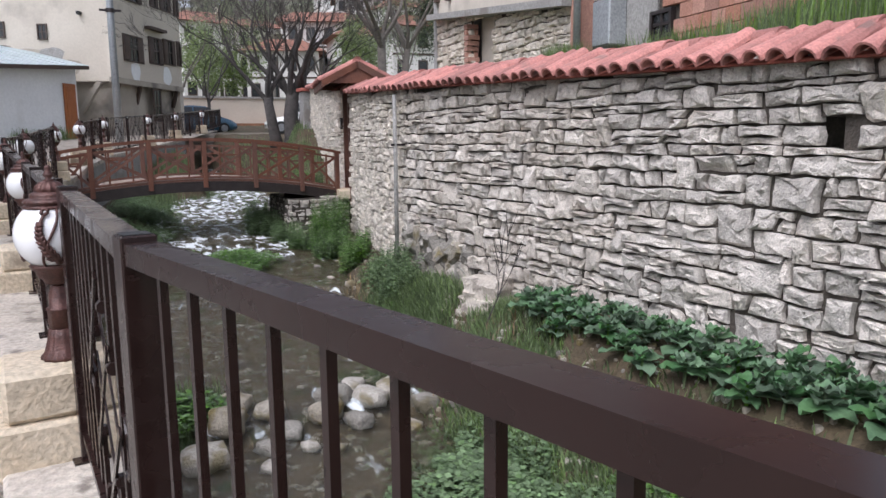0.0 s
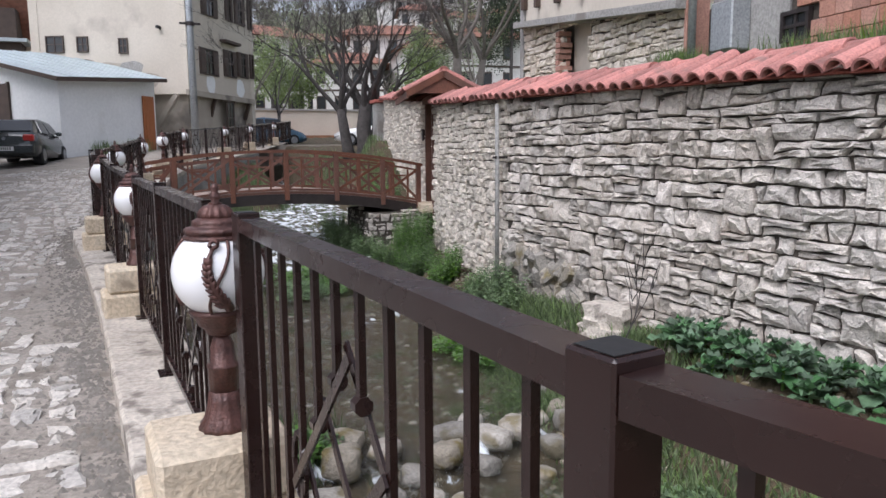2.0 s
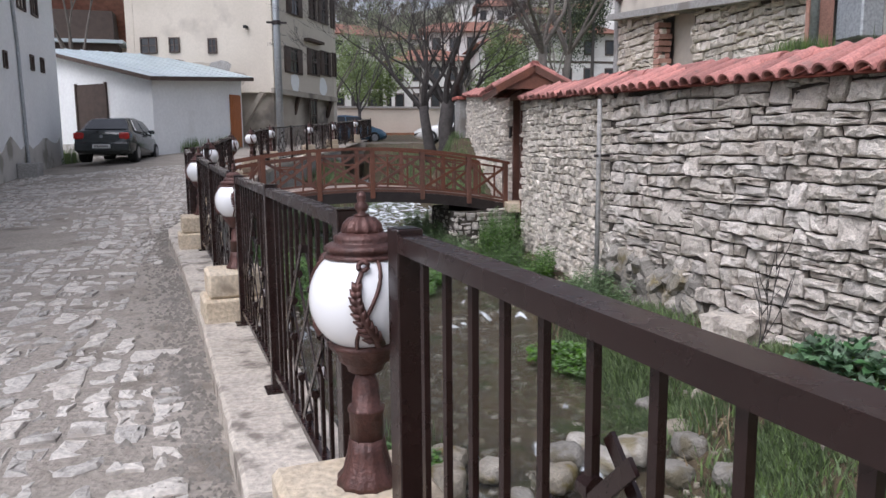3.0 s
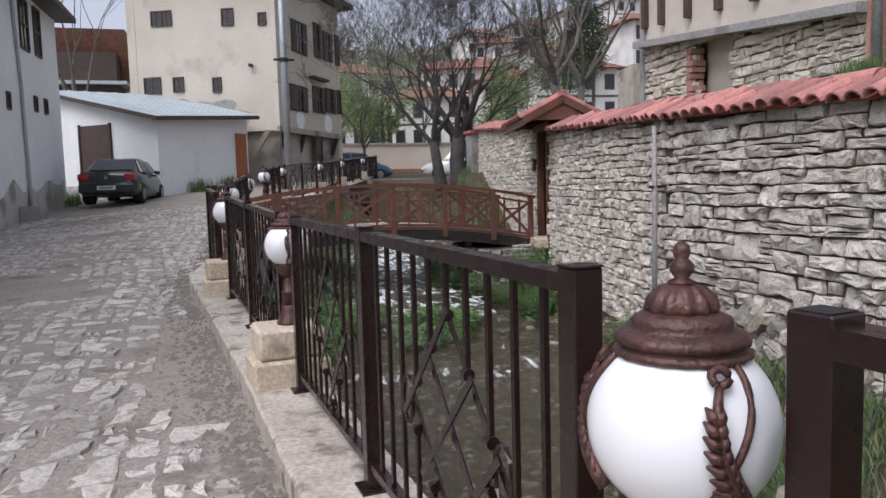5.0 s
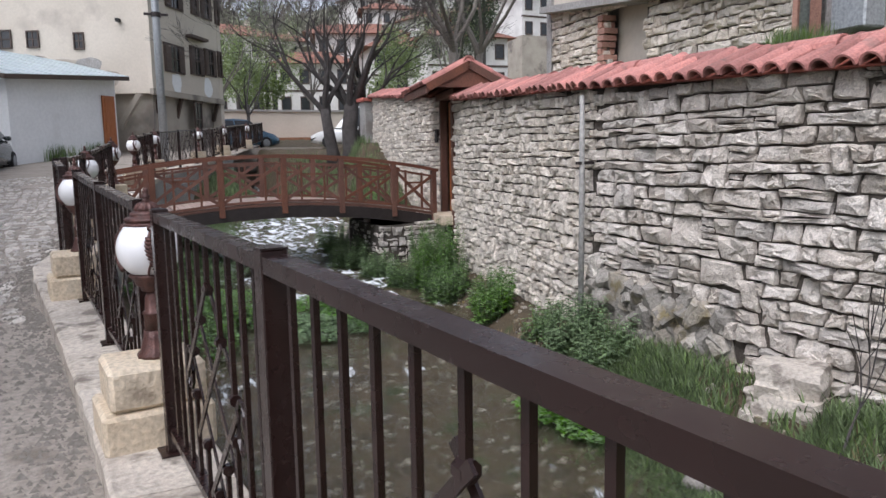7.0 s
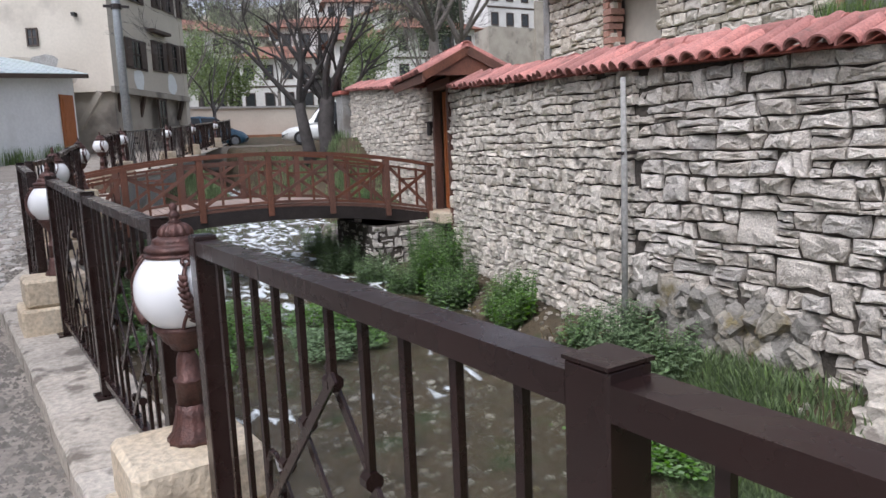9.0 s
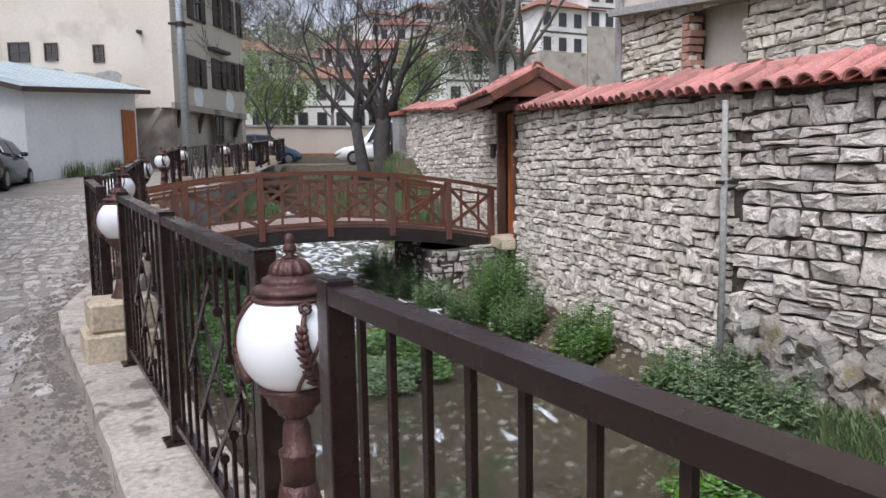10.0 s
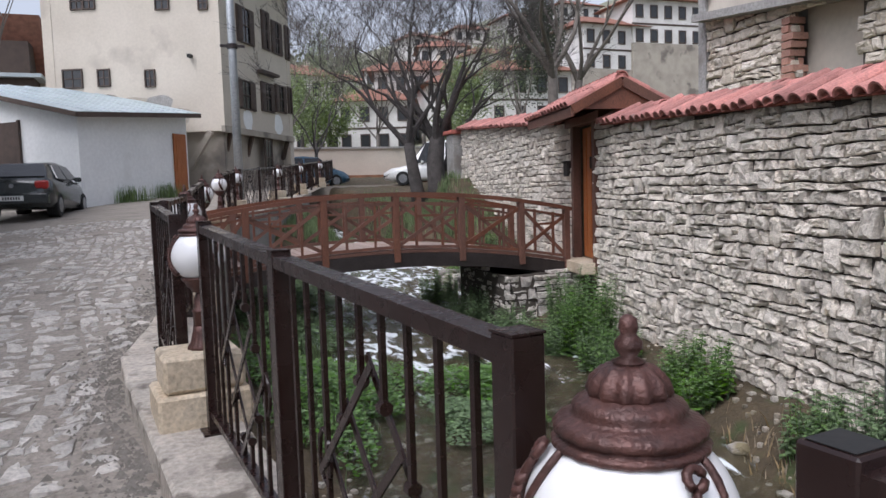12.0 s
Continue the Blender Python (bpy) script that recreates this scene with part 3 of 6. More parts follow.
        tagged(rub, kind="stuff")
    ob = new("stonework", from_lists("stonework", verts, faces, material))
    ob.parent = core
    tagged(ob, kind="stuff")
    return core


WALL_TOP = lambda y: 2.02 + 0.036 * (y - 2.6) if y < 9.5 else 2.27 + 0.052 * (y - 9.5)
stone_wall("wall_garden", "rough pale limestone dry-stone wall capped with red tiles", (4.85, -6), (4.38, 9.5), lambda s: bank_z(s - 6) - 0.1, lambda s: WALL_TOP(s - 6), (0.07, 0.16), (0.13, 0.36), LIME, 3, (8.0, 11.2), holes=((9.05, 9.27, 1.47, 1.70),), eroded=(13.7, 15.5, 0.32))
stone_wall("wall_courtyard", "pale stone wall of small rounded rubble", (4.38, 9.5), (5.60, 15.45), lambda s: bank_z(9.5 + s) - 0.1, lambda s: WALL_TOP(9.5 + s * 0.98), (0.085, 0.155), (0.09, 0.24), LIME_B, 11, (0, 2.0))
stone_wall("wall_far", "pale rubble stone wall beyond the gate", (5.82, 16.45), (7.75, 26.0), lambda s: bank_z(16.5 + s) - 0.2, lambda s: 2.72 + 0.075 * s, (0.08, 0.14), (0.12, 0.28), LIME_B, 21, (0, 1.8))


# ---- tiled copings ----
def barrel(length, r0, r1, name="tile", n=7):
    """A half-round clay tile along -y, wide end at the front."""
    bm = bmesh.new()
    rings = []
    for y, r in ((0, r0), (length, r1)):
        for rr in (r, r - 0.016):
            rings.append([bm.verts.new((math.cos(math.pi * k / n) * rr, y, math.sin(math.pi * k / n) * rr)) for k in range(n + 1)])
    fo, fi, bo, bi = rings
    for k in range(n):
        bm.faces.new((fo[k], fo[k + 1], bo[k + 1], bo[k]))
        bm.faces.new((fi[k], bi[k], bi[k + 1], fi[k + 1]))
        bm.faces.new((fo[k], fi[k], fi[k + 1], fo[k + 1]))
    return mesh_of(bm, name, TILE, False)


COVER, RIDGE = barrel(0.52, 0.085, 0.068), barrel(0.42, 0.105, 0.085, "ridge_tile")


def coping(a, b, ztop, pitch, label, group, slope=24):
    a, b = Vector((*a, 0)), Vector((*b, 0))
    L, d = (b - a).length, (b - a).normalized()
    nrm = Vector((-d.y, d.x, 0))
    rnd = random.Random(int(L * 100))
    root = thing("tile_coping", label, "roof tiles", group)
    ang = math.atan2(-nrm.y, -nrm.x) - math.pi / 2
    # bedding under the tiles; its darker red paints the shade in the channels
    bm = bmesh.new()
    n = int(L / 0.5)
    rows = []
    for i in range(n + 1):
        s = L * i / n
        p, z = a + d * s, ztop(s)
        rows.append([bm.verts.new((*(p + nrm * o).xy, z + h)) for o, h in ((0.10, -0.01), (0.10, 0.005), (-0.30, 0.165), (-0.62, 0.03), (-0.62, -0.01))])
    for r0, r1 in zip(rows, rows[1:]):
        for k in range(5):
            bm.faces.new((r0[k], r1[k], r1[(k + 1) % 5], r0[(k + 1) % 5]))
    part("tile_bed", bm, TILE_SHADE, root, "red pan tiles and mortar bed with channel shade painted in")
    s = pitch / 2
    while s < L:
        j = rnd.uniform(-0.03, 0.022)
        p = a + d * s + nrm * (0.16 + j)
        m = Matrix.Translation((p.x, p.y, ztop(s) + 0.0 + j * 0.5)) @ Matrix.Rotation(ang + rnd.uniform(-0.09, 0.09), 4, "Z") @ Matrix.Rotation(radians(slope + rnd.uniform(-3, 3)), 4, "X")
        shared("tile", COVER, root, m)
        s += pitch
    s = 0.0
    along_ang = math.atan2(d.y, d.x) - math.pi / 2
    while s < L - 0.2:
        p = a + d * s - nrm * 0.30
        m = Matrix.Translation((p.x, p.y, ztop(s) + 0.165 + rnd.uniform(-0.01, 0.012))) @ Matrix.Rotation(along_ang + rnd.uniform(-0.05, 0.05), 4, "Z") @ Matrix.Rotation(radians(2.5), 4, "X")
        shared("ridge_tile", RIDGE, root, m)
        s += 0.36
    return root


coping((4.85, -6), (4.38, 9.5), lambda s: WALL_TOP(s - 6) + 0.01, 0.19, "red clay barrel tiles capping the dry-stone wall", "wall copings")
coping((4.38, 9.5), (5.52, 15.0), lambda s: WALL_TOP(9.5 + s * 0.98) + 0.01, 0.185, "red clay barrel tiles on the courtyard wall", "wall copings")
coping((5.86, 16.7), (7.75, 26.0), lambda s: 2.75 + 0.075 * s, 0.185, "red clay barrel tiles on the wall beyond the gate", "wall copings")


# ---- gate with its little roof ----
GD = Vector((5.82 - 5.60, 16.45 - 15.45, 0)).normalized()
GM = Matrix.Translation((5.60, 15.45, 0)) @ Matrix.Rotation(math.atan2(GD.y, GD.x) - math.pi / 2, 4, "Z")


def gate():
    g = thing("garden_gate", "varnished orange-brown wooden gate under a tiled porch roof", "gate", m=GM)
    part("door_leaf", boxm(0.14, 0.10, 0.5, 0.20, 0.90, 2.62, 0.006), DOORW, g, "varnished orange wooden door")
    for y in (0.28, 0.5, 0.72):
        part("moulding", boxm(0.125, y - 0.012, 0.6, 0.14, y + 0.012, 2.55), DOORW, g)
    part("knocker", boxm(0.115, 0.47, 1.95, 0.14, 0.53, 2.15, 0.01), STEELD, g, "black iron knocker")
    part("lock", boxm(0.115, 0.16, 1.45, 0.14, 0.21, 1.62, 0.008), STEELD, g, "black iron lock plate")
    for y in (0.0, 1.0):
        part("post", boxm(-0.02, y - 0.06, 0.2, 0.12, y + 0.06, 2.72, 0.008), WOODR, g, "red-brown wooden post")
    part("lintel", boxm(-0.04, -0.3, 2.66, 0.16, 1.3, 2.8, 0.008), WOODR, g)
    part("threshold", boxm(-0.25, -0.05, 0.30, 0.3, 1.05, 0.48, 0.01), TRAV, g)
    # porch roof: ridge along the wall
    y0, y1, xe, xr, ze, zr = -0.85, 1.45, -0.62, 0.12, 2.78, 3.16
    for nm, xa, za, xb, zb in (("roof_boards", xe, ze, xr, zr), ("roof_boards", 0.86, ze, xr, zr)):
        bm = bmesh.new()
        vs = [bm.verts.new(p) for p in ((xa, y0, za), (xb, y0, zb), (xb, y1, zb), (xa, y1, za), (xa, y0, za - 0.05), (xb, y0, zb - 0.05), (xb, y1, zb - 0.05), (xa, y1, za - 0.05))]
        for f in ((0, 1, 2, 3), (7, 6, 5, 4), (0, 4, 5, 1), (1, 5, 6, 2), (2, 6, 7, 3), (3, 7, 4, 0)):
            bm.faces.new([vs[i] for i in f])
        part(nm, bm, WOODR, g)
    for y in (y0 + 0.03, y1 - 0.03):
        bm = bmesh.new()
        tri = [(xe + 0.12, ze - 0.02), (0.74, ze - 0.02), (xr, zr - 0.06)]
        lo = [bm.verts.new((x, y - 0.015, z)) for x, z in tri]
        hi = [bm.verts.new((x, y + 0.015, z)) for x, z in tri]
        bm.faces.new(lo)
        bm.faces.new(hi[::-1])
        for i in range(3):
            bm.faces.new((lo[i], lo[(i + 1) % 3], hi[(i + 1) % 3], hi[i]))
        part("gable_board", bm, WOODR, g)
        for xa in (xe, 0.86):
            bm = bar(bmesh.new(), (xa, y - 0.04 * (1 if y < 0 else -1), ze - 0.03), (xr, y - 0.04 * (1 if y < 0 else -1), zr - 0.02), 0.03, 0.13)
            part("bargeboard", bm, WOODR, g)
    part("fascia", boxm(xe - 0.02, y0, ze - 0.12, xe + 0.02, y1, ze + 0.01), WOODR, g)
    sl = math.atan2(zr - ze, xr - xe)
    n = 14
    for i in range(n):
        y = lerp(y0 + 0.08, y1 - 0.08, i / (n - 1))
        for q in (0, 1):
            m = Matrix.Translation((xe - 0.06 + q * 0.40, y, ze + 0.02 + q * 0.40 * math.tan(sl))) @ Matrix.Rotation(-math.pi / 2, 4, "Z") @ Matrix.Rotation(sl, 4, "X")
            shared("tile", COVER, g, m)
            m = Matrix.Translation((0.92 - q * 0.40, y, ze + 0.02 + q * 0.40 * math.tan(sl))) @ Matrix.Rotation(math.pi / 2, 4, "Z") @ Matrix.Rotation(sl, 4, "X")
            shared("tile", COVER, g, m)
    for i in range(6):
        shared("ridge_tile", RIDGE, g, Matrix.Translation((xr, y0 + i * 0.38, zr + 0.03)) @ Matrix.Rotation(radians(2), 4, "X"))
    return g


gate()
meter = thing("meter_box", "small dark metal box on the wall beside the gate", "box", m=GM @ Matrix.Translation((0.0, 1.12, 1.85)))
part("case", boxm(-0.06, 0, 0, 0.05, 0.22, 0.24, 0.01), STEELD, meter)
part("hood", boxm(-0.09, -0.01, 0.24, 0.05, 0.23, 0.26), STEELD, meter)
# grey drain pipe at the wall joint
dp = thing("drain_pipe", "thin weathered grey pipe standing at the wall joint", "pipe")
part("pipe", tube(bmesh.new(), [(4.235, 9.48, -0.4), (4.24, 9.48, 1.2), (4.24, 9.49, 2.2)], [0.03, 0.03, 0.025], 8), CONC, dp, smooth=True)
part("clip", boxm(4.2, 9.46, 1.5, 4.38, 9.54, 1.53), STEELD, dp)
# end pillar of the far wall
pl = thing("wall_pillar", "rendered grey pillar ending the far wall", "pillar")
part("shaft", boxm(7.5, 26.05, 1.2, 8.1, 26.6, 3.35, 0.02), CONC, pl)
part("cap", boxm(7.42, 25.97, 3.35, 8.18, 26.68, 3.47, 0.02), TILE, pl)


# ---- bridge ----
def swept(xs, y, zf, w, h):
    bm = bmesh.new()
    rows = [[bm.verts.new((x, y + o, zf(x) + k)) for o, k in ((-w / 2, -h / 2), (w / 2, -h / 2), (w / 2, h / 2), (-w / 2, h / 2))] for x in xs]
    for r0, r1 in zip(rows, rows[1:]):
        for k in range(4):
            bm.faces.new((r0[k], r1[k], r1[(k + 1) % 4], r0[(k + 1) % 4]))
    bm.faces.new(rows[0])
    bm.faces.new(rows[-1][::-1])
    return bm


def bridge():
    g = thing("footbridge", "arched red-brown wooden footbridge with crossed railings", "bridge")
    zr = lambda x: 1.64 - 0.034 * (x - 2.5) ** 2
    zd = lambda x: zr(x) - 0.84
    x0, x1, ya, yb = -0.28, 5.62, 16.2, 18.25
    n = 28
    xs = [lerp(x0, x1, i / n) for i in range(n + 1)]
    for y in (ya + 0.03, yb - 0.03):
        bm = bmesh.new()
        rows = [[bm.verts.new((x, y + o, zd(x) + h)) for o, h in ((-0.05, -0.26), (0.05, -0.26), (0.05, -0.05), (-0.05, -0.05))] for x in xs]
        for r0, r1 in zip(rows, rows[1:]):
            for k in range(4):
                bm.faces.new((r0[k], r1[k], r1[(k + 1) % 4], r0[(k + 1) % 4]))
        bm.faces.new(rows[0])
        bm.faces.new(rows[-1][::-1])
        part("beam", bm, STEELD, g, "dark curved steel beam")
        # edge board above the beam
        part("edge_board", swept(xs, y, lambda x: zd(x) - 0.02, 0.09, 0.05), WOODR, g)
    w = 0.118
    me = mesh_of(boxm(-w / 2 + 0.006, ya + 0.03, -0.03, w / 2 - 0.006, yb - 0.03, 0.012, 0.004), "plank", DECK)
    x = x0 + w / 2
    while x < x1:
        shared("plank", me, g, Matrix.Translation((x, 0, zd(x))) @ Matrix.Rotation(0.068 * (x - 2.5), 4, "Y"))
        x += w
    posts = [-0.2, 0.42, 1.52, 2.61, 3.67, 4.70, 5.53]
    for y in (ya, yb):
        part("handrail", swept(xs, y, zr, 0.11, 0.06), WOODR, g)
        for x in posts:
            part("post", boxm(x - 0.05, y - 0.05, zd(x) - 0.18, x + 0.05, y + 0.05, zr(x) - 0.02, 0.006), WOODR, g)
        for xa, xb in zip(posts, posts[1:]):
            lo, hi = lambda x: zd(x) + 0.05, lambda x: zr(x) - 0.10
            part("lower_rail", bar(bmesh.new(), (xa, y, lo(xa)), (xb, y, lo(xb)), 0.045, 0.045), WOODR, g)
            part("upper_rail", bar(bmesh.new(), (xa, y, hi(xa) - 0.03), (xb, y, hi(xb) - 0.03), 0.04, 0.04), WOODR, g)
            part("brace", bar(bmesh.new(), (xa, y - 0.012, lo(xa)), (xb, y - 0.012, hi(xb)), 0.028, 0.055), WOODR, g)
            part("brace", bar(bmesh.new(), (xa, y + 0.012, hi(xa)), (xb, y + 0.012, lo(xb)), 0.028, 0.055), WOODR, g)
            xm, h = (xa + xb) / 2, (xb - xa) * 0.2
            for xx in (xm - h, xm + h):
                part("spindle", bar(bmesh.new(), (xx, y, lo(xx)), (xx, y, hi(xx)), 0.035, 0.035, (0, 1, 0)), WOODR, g)
            part("middle_rail", bar(bmesh.new(), (xm - h, y, zd(xm) + 0.52), (xm + h, y, zd(xm) + 0.52), 0.035, 0.035), WOODR, g)
    return g


bridge()
stone_wall("wall_abutment", "low rough stone abutment under the bridge", (5.75, 16.05), (4.34, 16.05), lambda s: -0.65, lambda s: 0.30, (0.07, 0.13), (0.12, 0.3), LIME, 31, (0, 3), thick=1.9)
stone_wall("wall_abutment_side", "side of the stone bridge abutment", (4.36, 16.05), (4.36, 18.1), lambda s: -0.65, lambda s: 0.30, (0.07, 0.13), (0.12, 0.3), LIME, 33, (0, 3), thick=0.5)

stub = thing("stone_stub", "low broken pale stone stub at the wall foot", "masonry")
for z0, z1, wx, wy, sd in ((-0.62, -0.38, 0.62, 0.60, 1), (-0.40, -0.14, 0.50, 0.52, 2), (-0.18, 0.06, 0.44, 0.46, 3)):
    ob = part("block", boxm(0, 0, 0, 0.1, 0.1, 0.1), LIME, stub)
    ob.data = rock_mesh("block", SLABM, 200 + sd, 0.12, 4)
    ob.matrix_basis = Matrix.Translation((4.2 + 0.02 * sd, 6.85, (z0 + z1) / 2)) @ Matrix.Rotation(0.15 * sd, 4, "Z") @ Matrix.Diagonal((wx, wy, (z1 - z0) * 1.1, 1))

# ---- quay wall, slabs, pedestals, fence and lamps ----
def quay():
    bm = bmesh.new()
    ys = steps(-6, 30, 100)
    rows = []
    for y in ys:
        x, z = along(FENCE, y), slab_z(y)
        rows.append([bm.verts.new(p) for p in ((x - 0.24, y, z - 0.6), (x - 0.24, y, z - 0.05), (x + 0.13, y, z - 0.05), (x + 0.13, y, -1.2), (x - 0.24, y, -1.2))])
    for r0, r1 in zip(rows, rows[1:]):
        for k in range(5):
            bm.faces.new((r0[k], r1[k], r1[(k + 1) % 5], r0[(k + 1) % 5]))
    q = part("quay_wall", bm, CONC)
    tagged(q, "pale stained concrete quay wall with a stone kerb", "wall", kind="structure")
    rnd = random.Random(5)
    y = -6.0
    while y < 30:
        l = rnd.uniform(0.55, 0.95)
        bm = bmesh.new()
        ym = y + l / 2
        xa, xb = along(FENCE, y), along(FENCE, y + l)
        za, zb = slab_z(y), slab_z(y + l)
        g = 0.004
        vs = []
        nseg = 5
        for i in range(nseg + 1):
            f = i / nseg
            yy = lerp(y + g, y + l - g, f)
            xx, zz = lerp(xa, xb, f), lerp(za, zb, f) + 0.006 * noise.noise((yy * 6, 0, 3))
            e = 0.014 * noise.noise((yy * 5, 2, 1))
            vs.append([bm.verts.new(p) for p in ((xx - 0.27 + e, yy, zz - 0.20), (xx - 0.27 + e, yy, zz - 0.014), (xx - 0.255 + e, yy, zz), (xx + 0.155, yy, zz), (xx + 0.165, yy, zz - 0.012), (xx + 0.165, yy, zz - 0.10))])
        for r0, r1 in zip(vs, vs[1:]):
            for k in range(6):
                bm.faces.new((r0[k], r1[k], r1[(k + 1) % 6], r0[(k + 1) % 6]))
        bm.faces.new(vs[0])
        bm.faces.new(vs[-1][::-1])
        part("kerb_slab", bm, SLABM, q)
        y += l


quay()
RAIL_H = 0.975


def fence_panel(pts, group="quay fence panels"):
    """One welded panel through two or three posts, given as (x, y)."""
    g = thing("fence_panel", "dark brown steel railing panel with scrolled diamond lattice", "fence", group)
    for i, (x, y) in enumerate(pts):
        z = slab_z(y)
        d = Vector((pts[-1][0] - pts[0][0], pts[-1][1] - pts[0][1], 0)).normalized()
        m = Matrix.Translation((x, y, z)) @ Matrix.Rotation(math.atan2(d.y, d.x), 4, "Z")
        b = bmesh.new()
        box(b, -0.03, -0.03, 0, 0.03, 0.03, RAIL_H + 0.012, 0.003)
        p = part("post", b, PAINT, g)
        p.matrix_basis = m
        b = boxm(-0.06, -0.06, -0.002, 0.06, 0.06, 0.01)
        c = part("foot_plate", b, PAINT, p)
        # welded cap, or a flat black plate painting the shade inside an open tube
        b = bmesh.new()
        if (i + int(y * 10)) % 2:
            box(b, -0.031, -0.031, RAIL_H + 0.012, 0.031, 0.031, RAIL_H + 0.016)
            part("cap", b, PAINT, p)
        else:
            box(b, -0.024, -0.024, RAIL_H + 0.0125, 0.024, 0.024, RAIL_H + 0.0135)
            part("hollow_shade", b, INK, p, "open tube end, its inner shade painted as a black plate")
    for (xa, ya), (xb, yb) in zip(pts, pts[1:]):
        A, B = Vector((xa, ya, 0)), Vector((xb, yb, 0))
        L = (B - A).length
        d = (B - A).normalized()
        z = lambda s, h: slab_z(lerp(ya, yb, s / L)) + h
        P = lambda s, h: A + d * s + Vector((0, 0, z(s, h)))
        part("top_rail", bar(bmesh.new(), P(0.03, RAIL_H - 0.018), P(L - 0.03, RAIL_H - 0.018), 0.056, 0.036), PAINT, g)
        part("bottom_rail", bar(bmesh.new(), P(0.03, 0.095), P(L - 0.03, 0.095), 0.04, 0.03), PAINT, g)
        n = max(2, round(L / 0.128))
        off = Vector((d.y, -d.x, 0)) * 0.012
        c, hc, w = L * 0.46, 0.47, min(0.30, L * 0.24)
        for i in range(1, n):
            s = L * i / n
            dd = abs(s - c)
            runs = [(0.10, RAIL_H - 0.04)]
            if dd < w * 0.98 and n > 6:
                reach = 0.30 * (1 - dd / w) + 0.03
                runs = [(0.10, hc - reach), (hc + reach, RAIL_H - 0.04)]
            for h0, h1 in runs:
                b = part("baluster", tube(bmesh.new(), [P(s, h0), P(s, h1)], [0.0095, 0.0095], 4), PAINT, g)
                if len(runs) == 2:
                    e = P(s, h1 if h0 == 0.10 else h0)
                    part("knob", tube(bmesh.new(), [e + d * -0.012, e + d * 0.012], [0.017, 0.017], 8), PAINT, b)
        if n > 6:
            for k in (-0.5, 0.0, 0.5):
                for sg in (-1, 1):
                    a, e = P(c - w / 2 + k * w / 1.0, hc - sg * (0.15) + 0 * k), P(c + w / 2 + k * w / 1.0, hc + sg * 0.15)
                    a, e = a + Vector((0, 0, -sg * k * 0.30)), e + Vector((0, 0, -sg * k * 0.30))
                    ext = (e - a) * 0.14
                    part("lattice_bar", bar(bmesh.new(), a - ext + off * sg, e + ext + off * sg, 0.006, 0.022), PAINT, g)
            for sg in (-1, 1):
                ctr = P(c + sg * w * 1.12, hc)
                ring = [ctr + d * 0.045 * math.cos(q / 10 * 6.3) + Vector((0, 0, 0.075 * math.sin(q / 10 * 6.3))) for q in range(11)]
                part("scroll", tube(bmesh.new(), ring, [0.007] * 11, 4), PAINT, g)
    return g


def pedestal(x, y, rot):
    z = slab_z(y)
    m = Matrix.Translation((x, y, z)) @ Matrix.Rotation(rot, 4, "Z")
    return m


PED = thing("lamp_pedestal", "cream travertine block pedestal on the kerb", "pedestal", "lamp pedestals", m=pedestal(0.235, 3.05, 0.1))
part("base_block", boxm(-0.25, -0.20, -0.04, 0.19, 0.20, 0.155, 0.016), TRAV, PED)
part("top_block", boxm(-0.215, -0.175, 0.158, 0.165, 0.175, 0.335, 0.018), TRAV, PED)


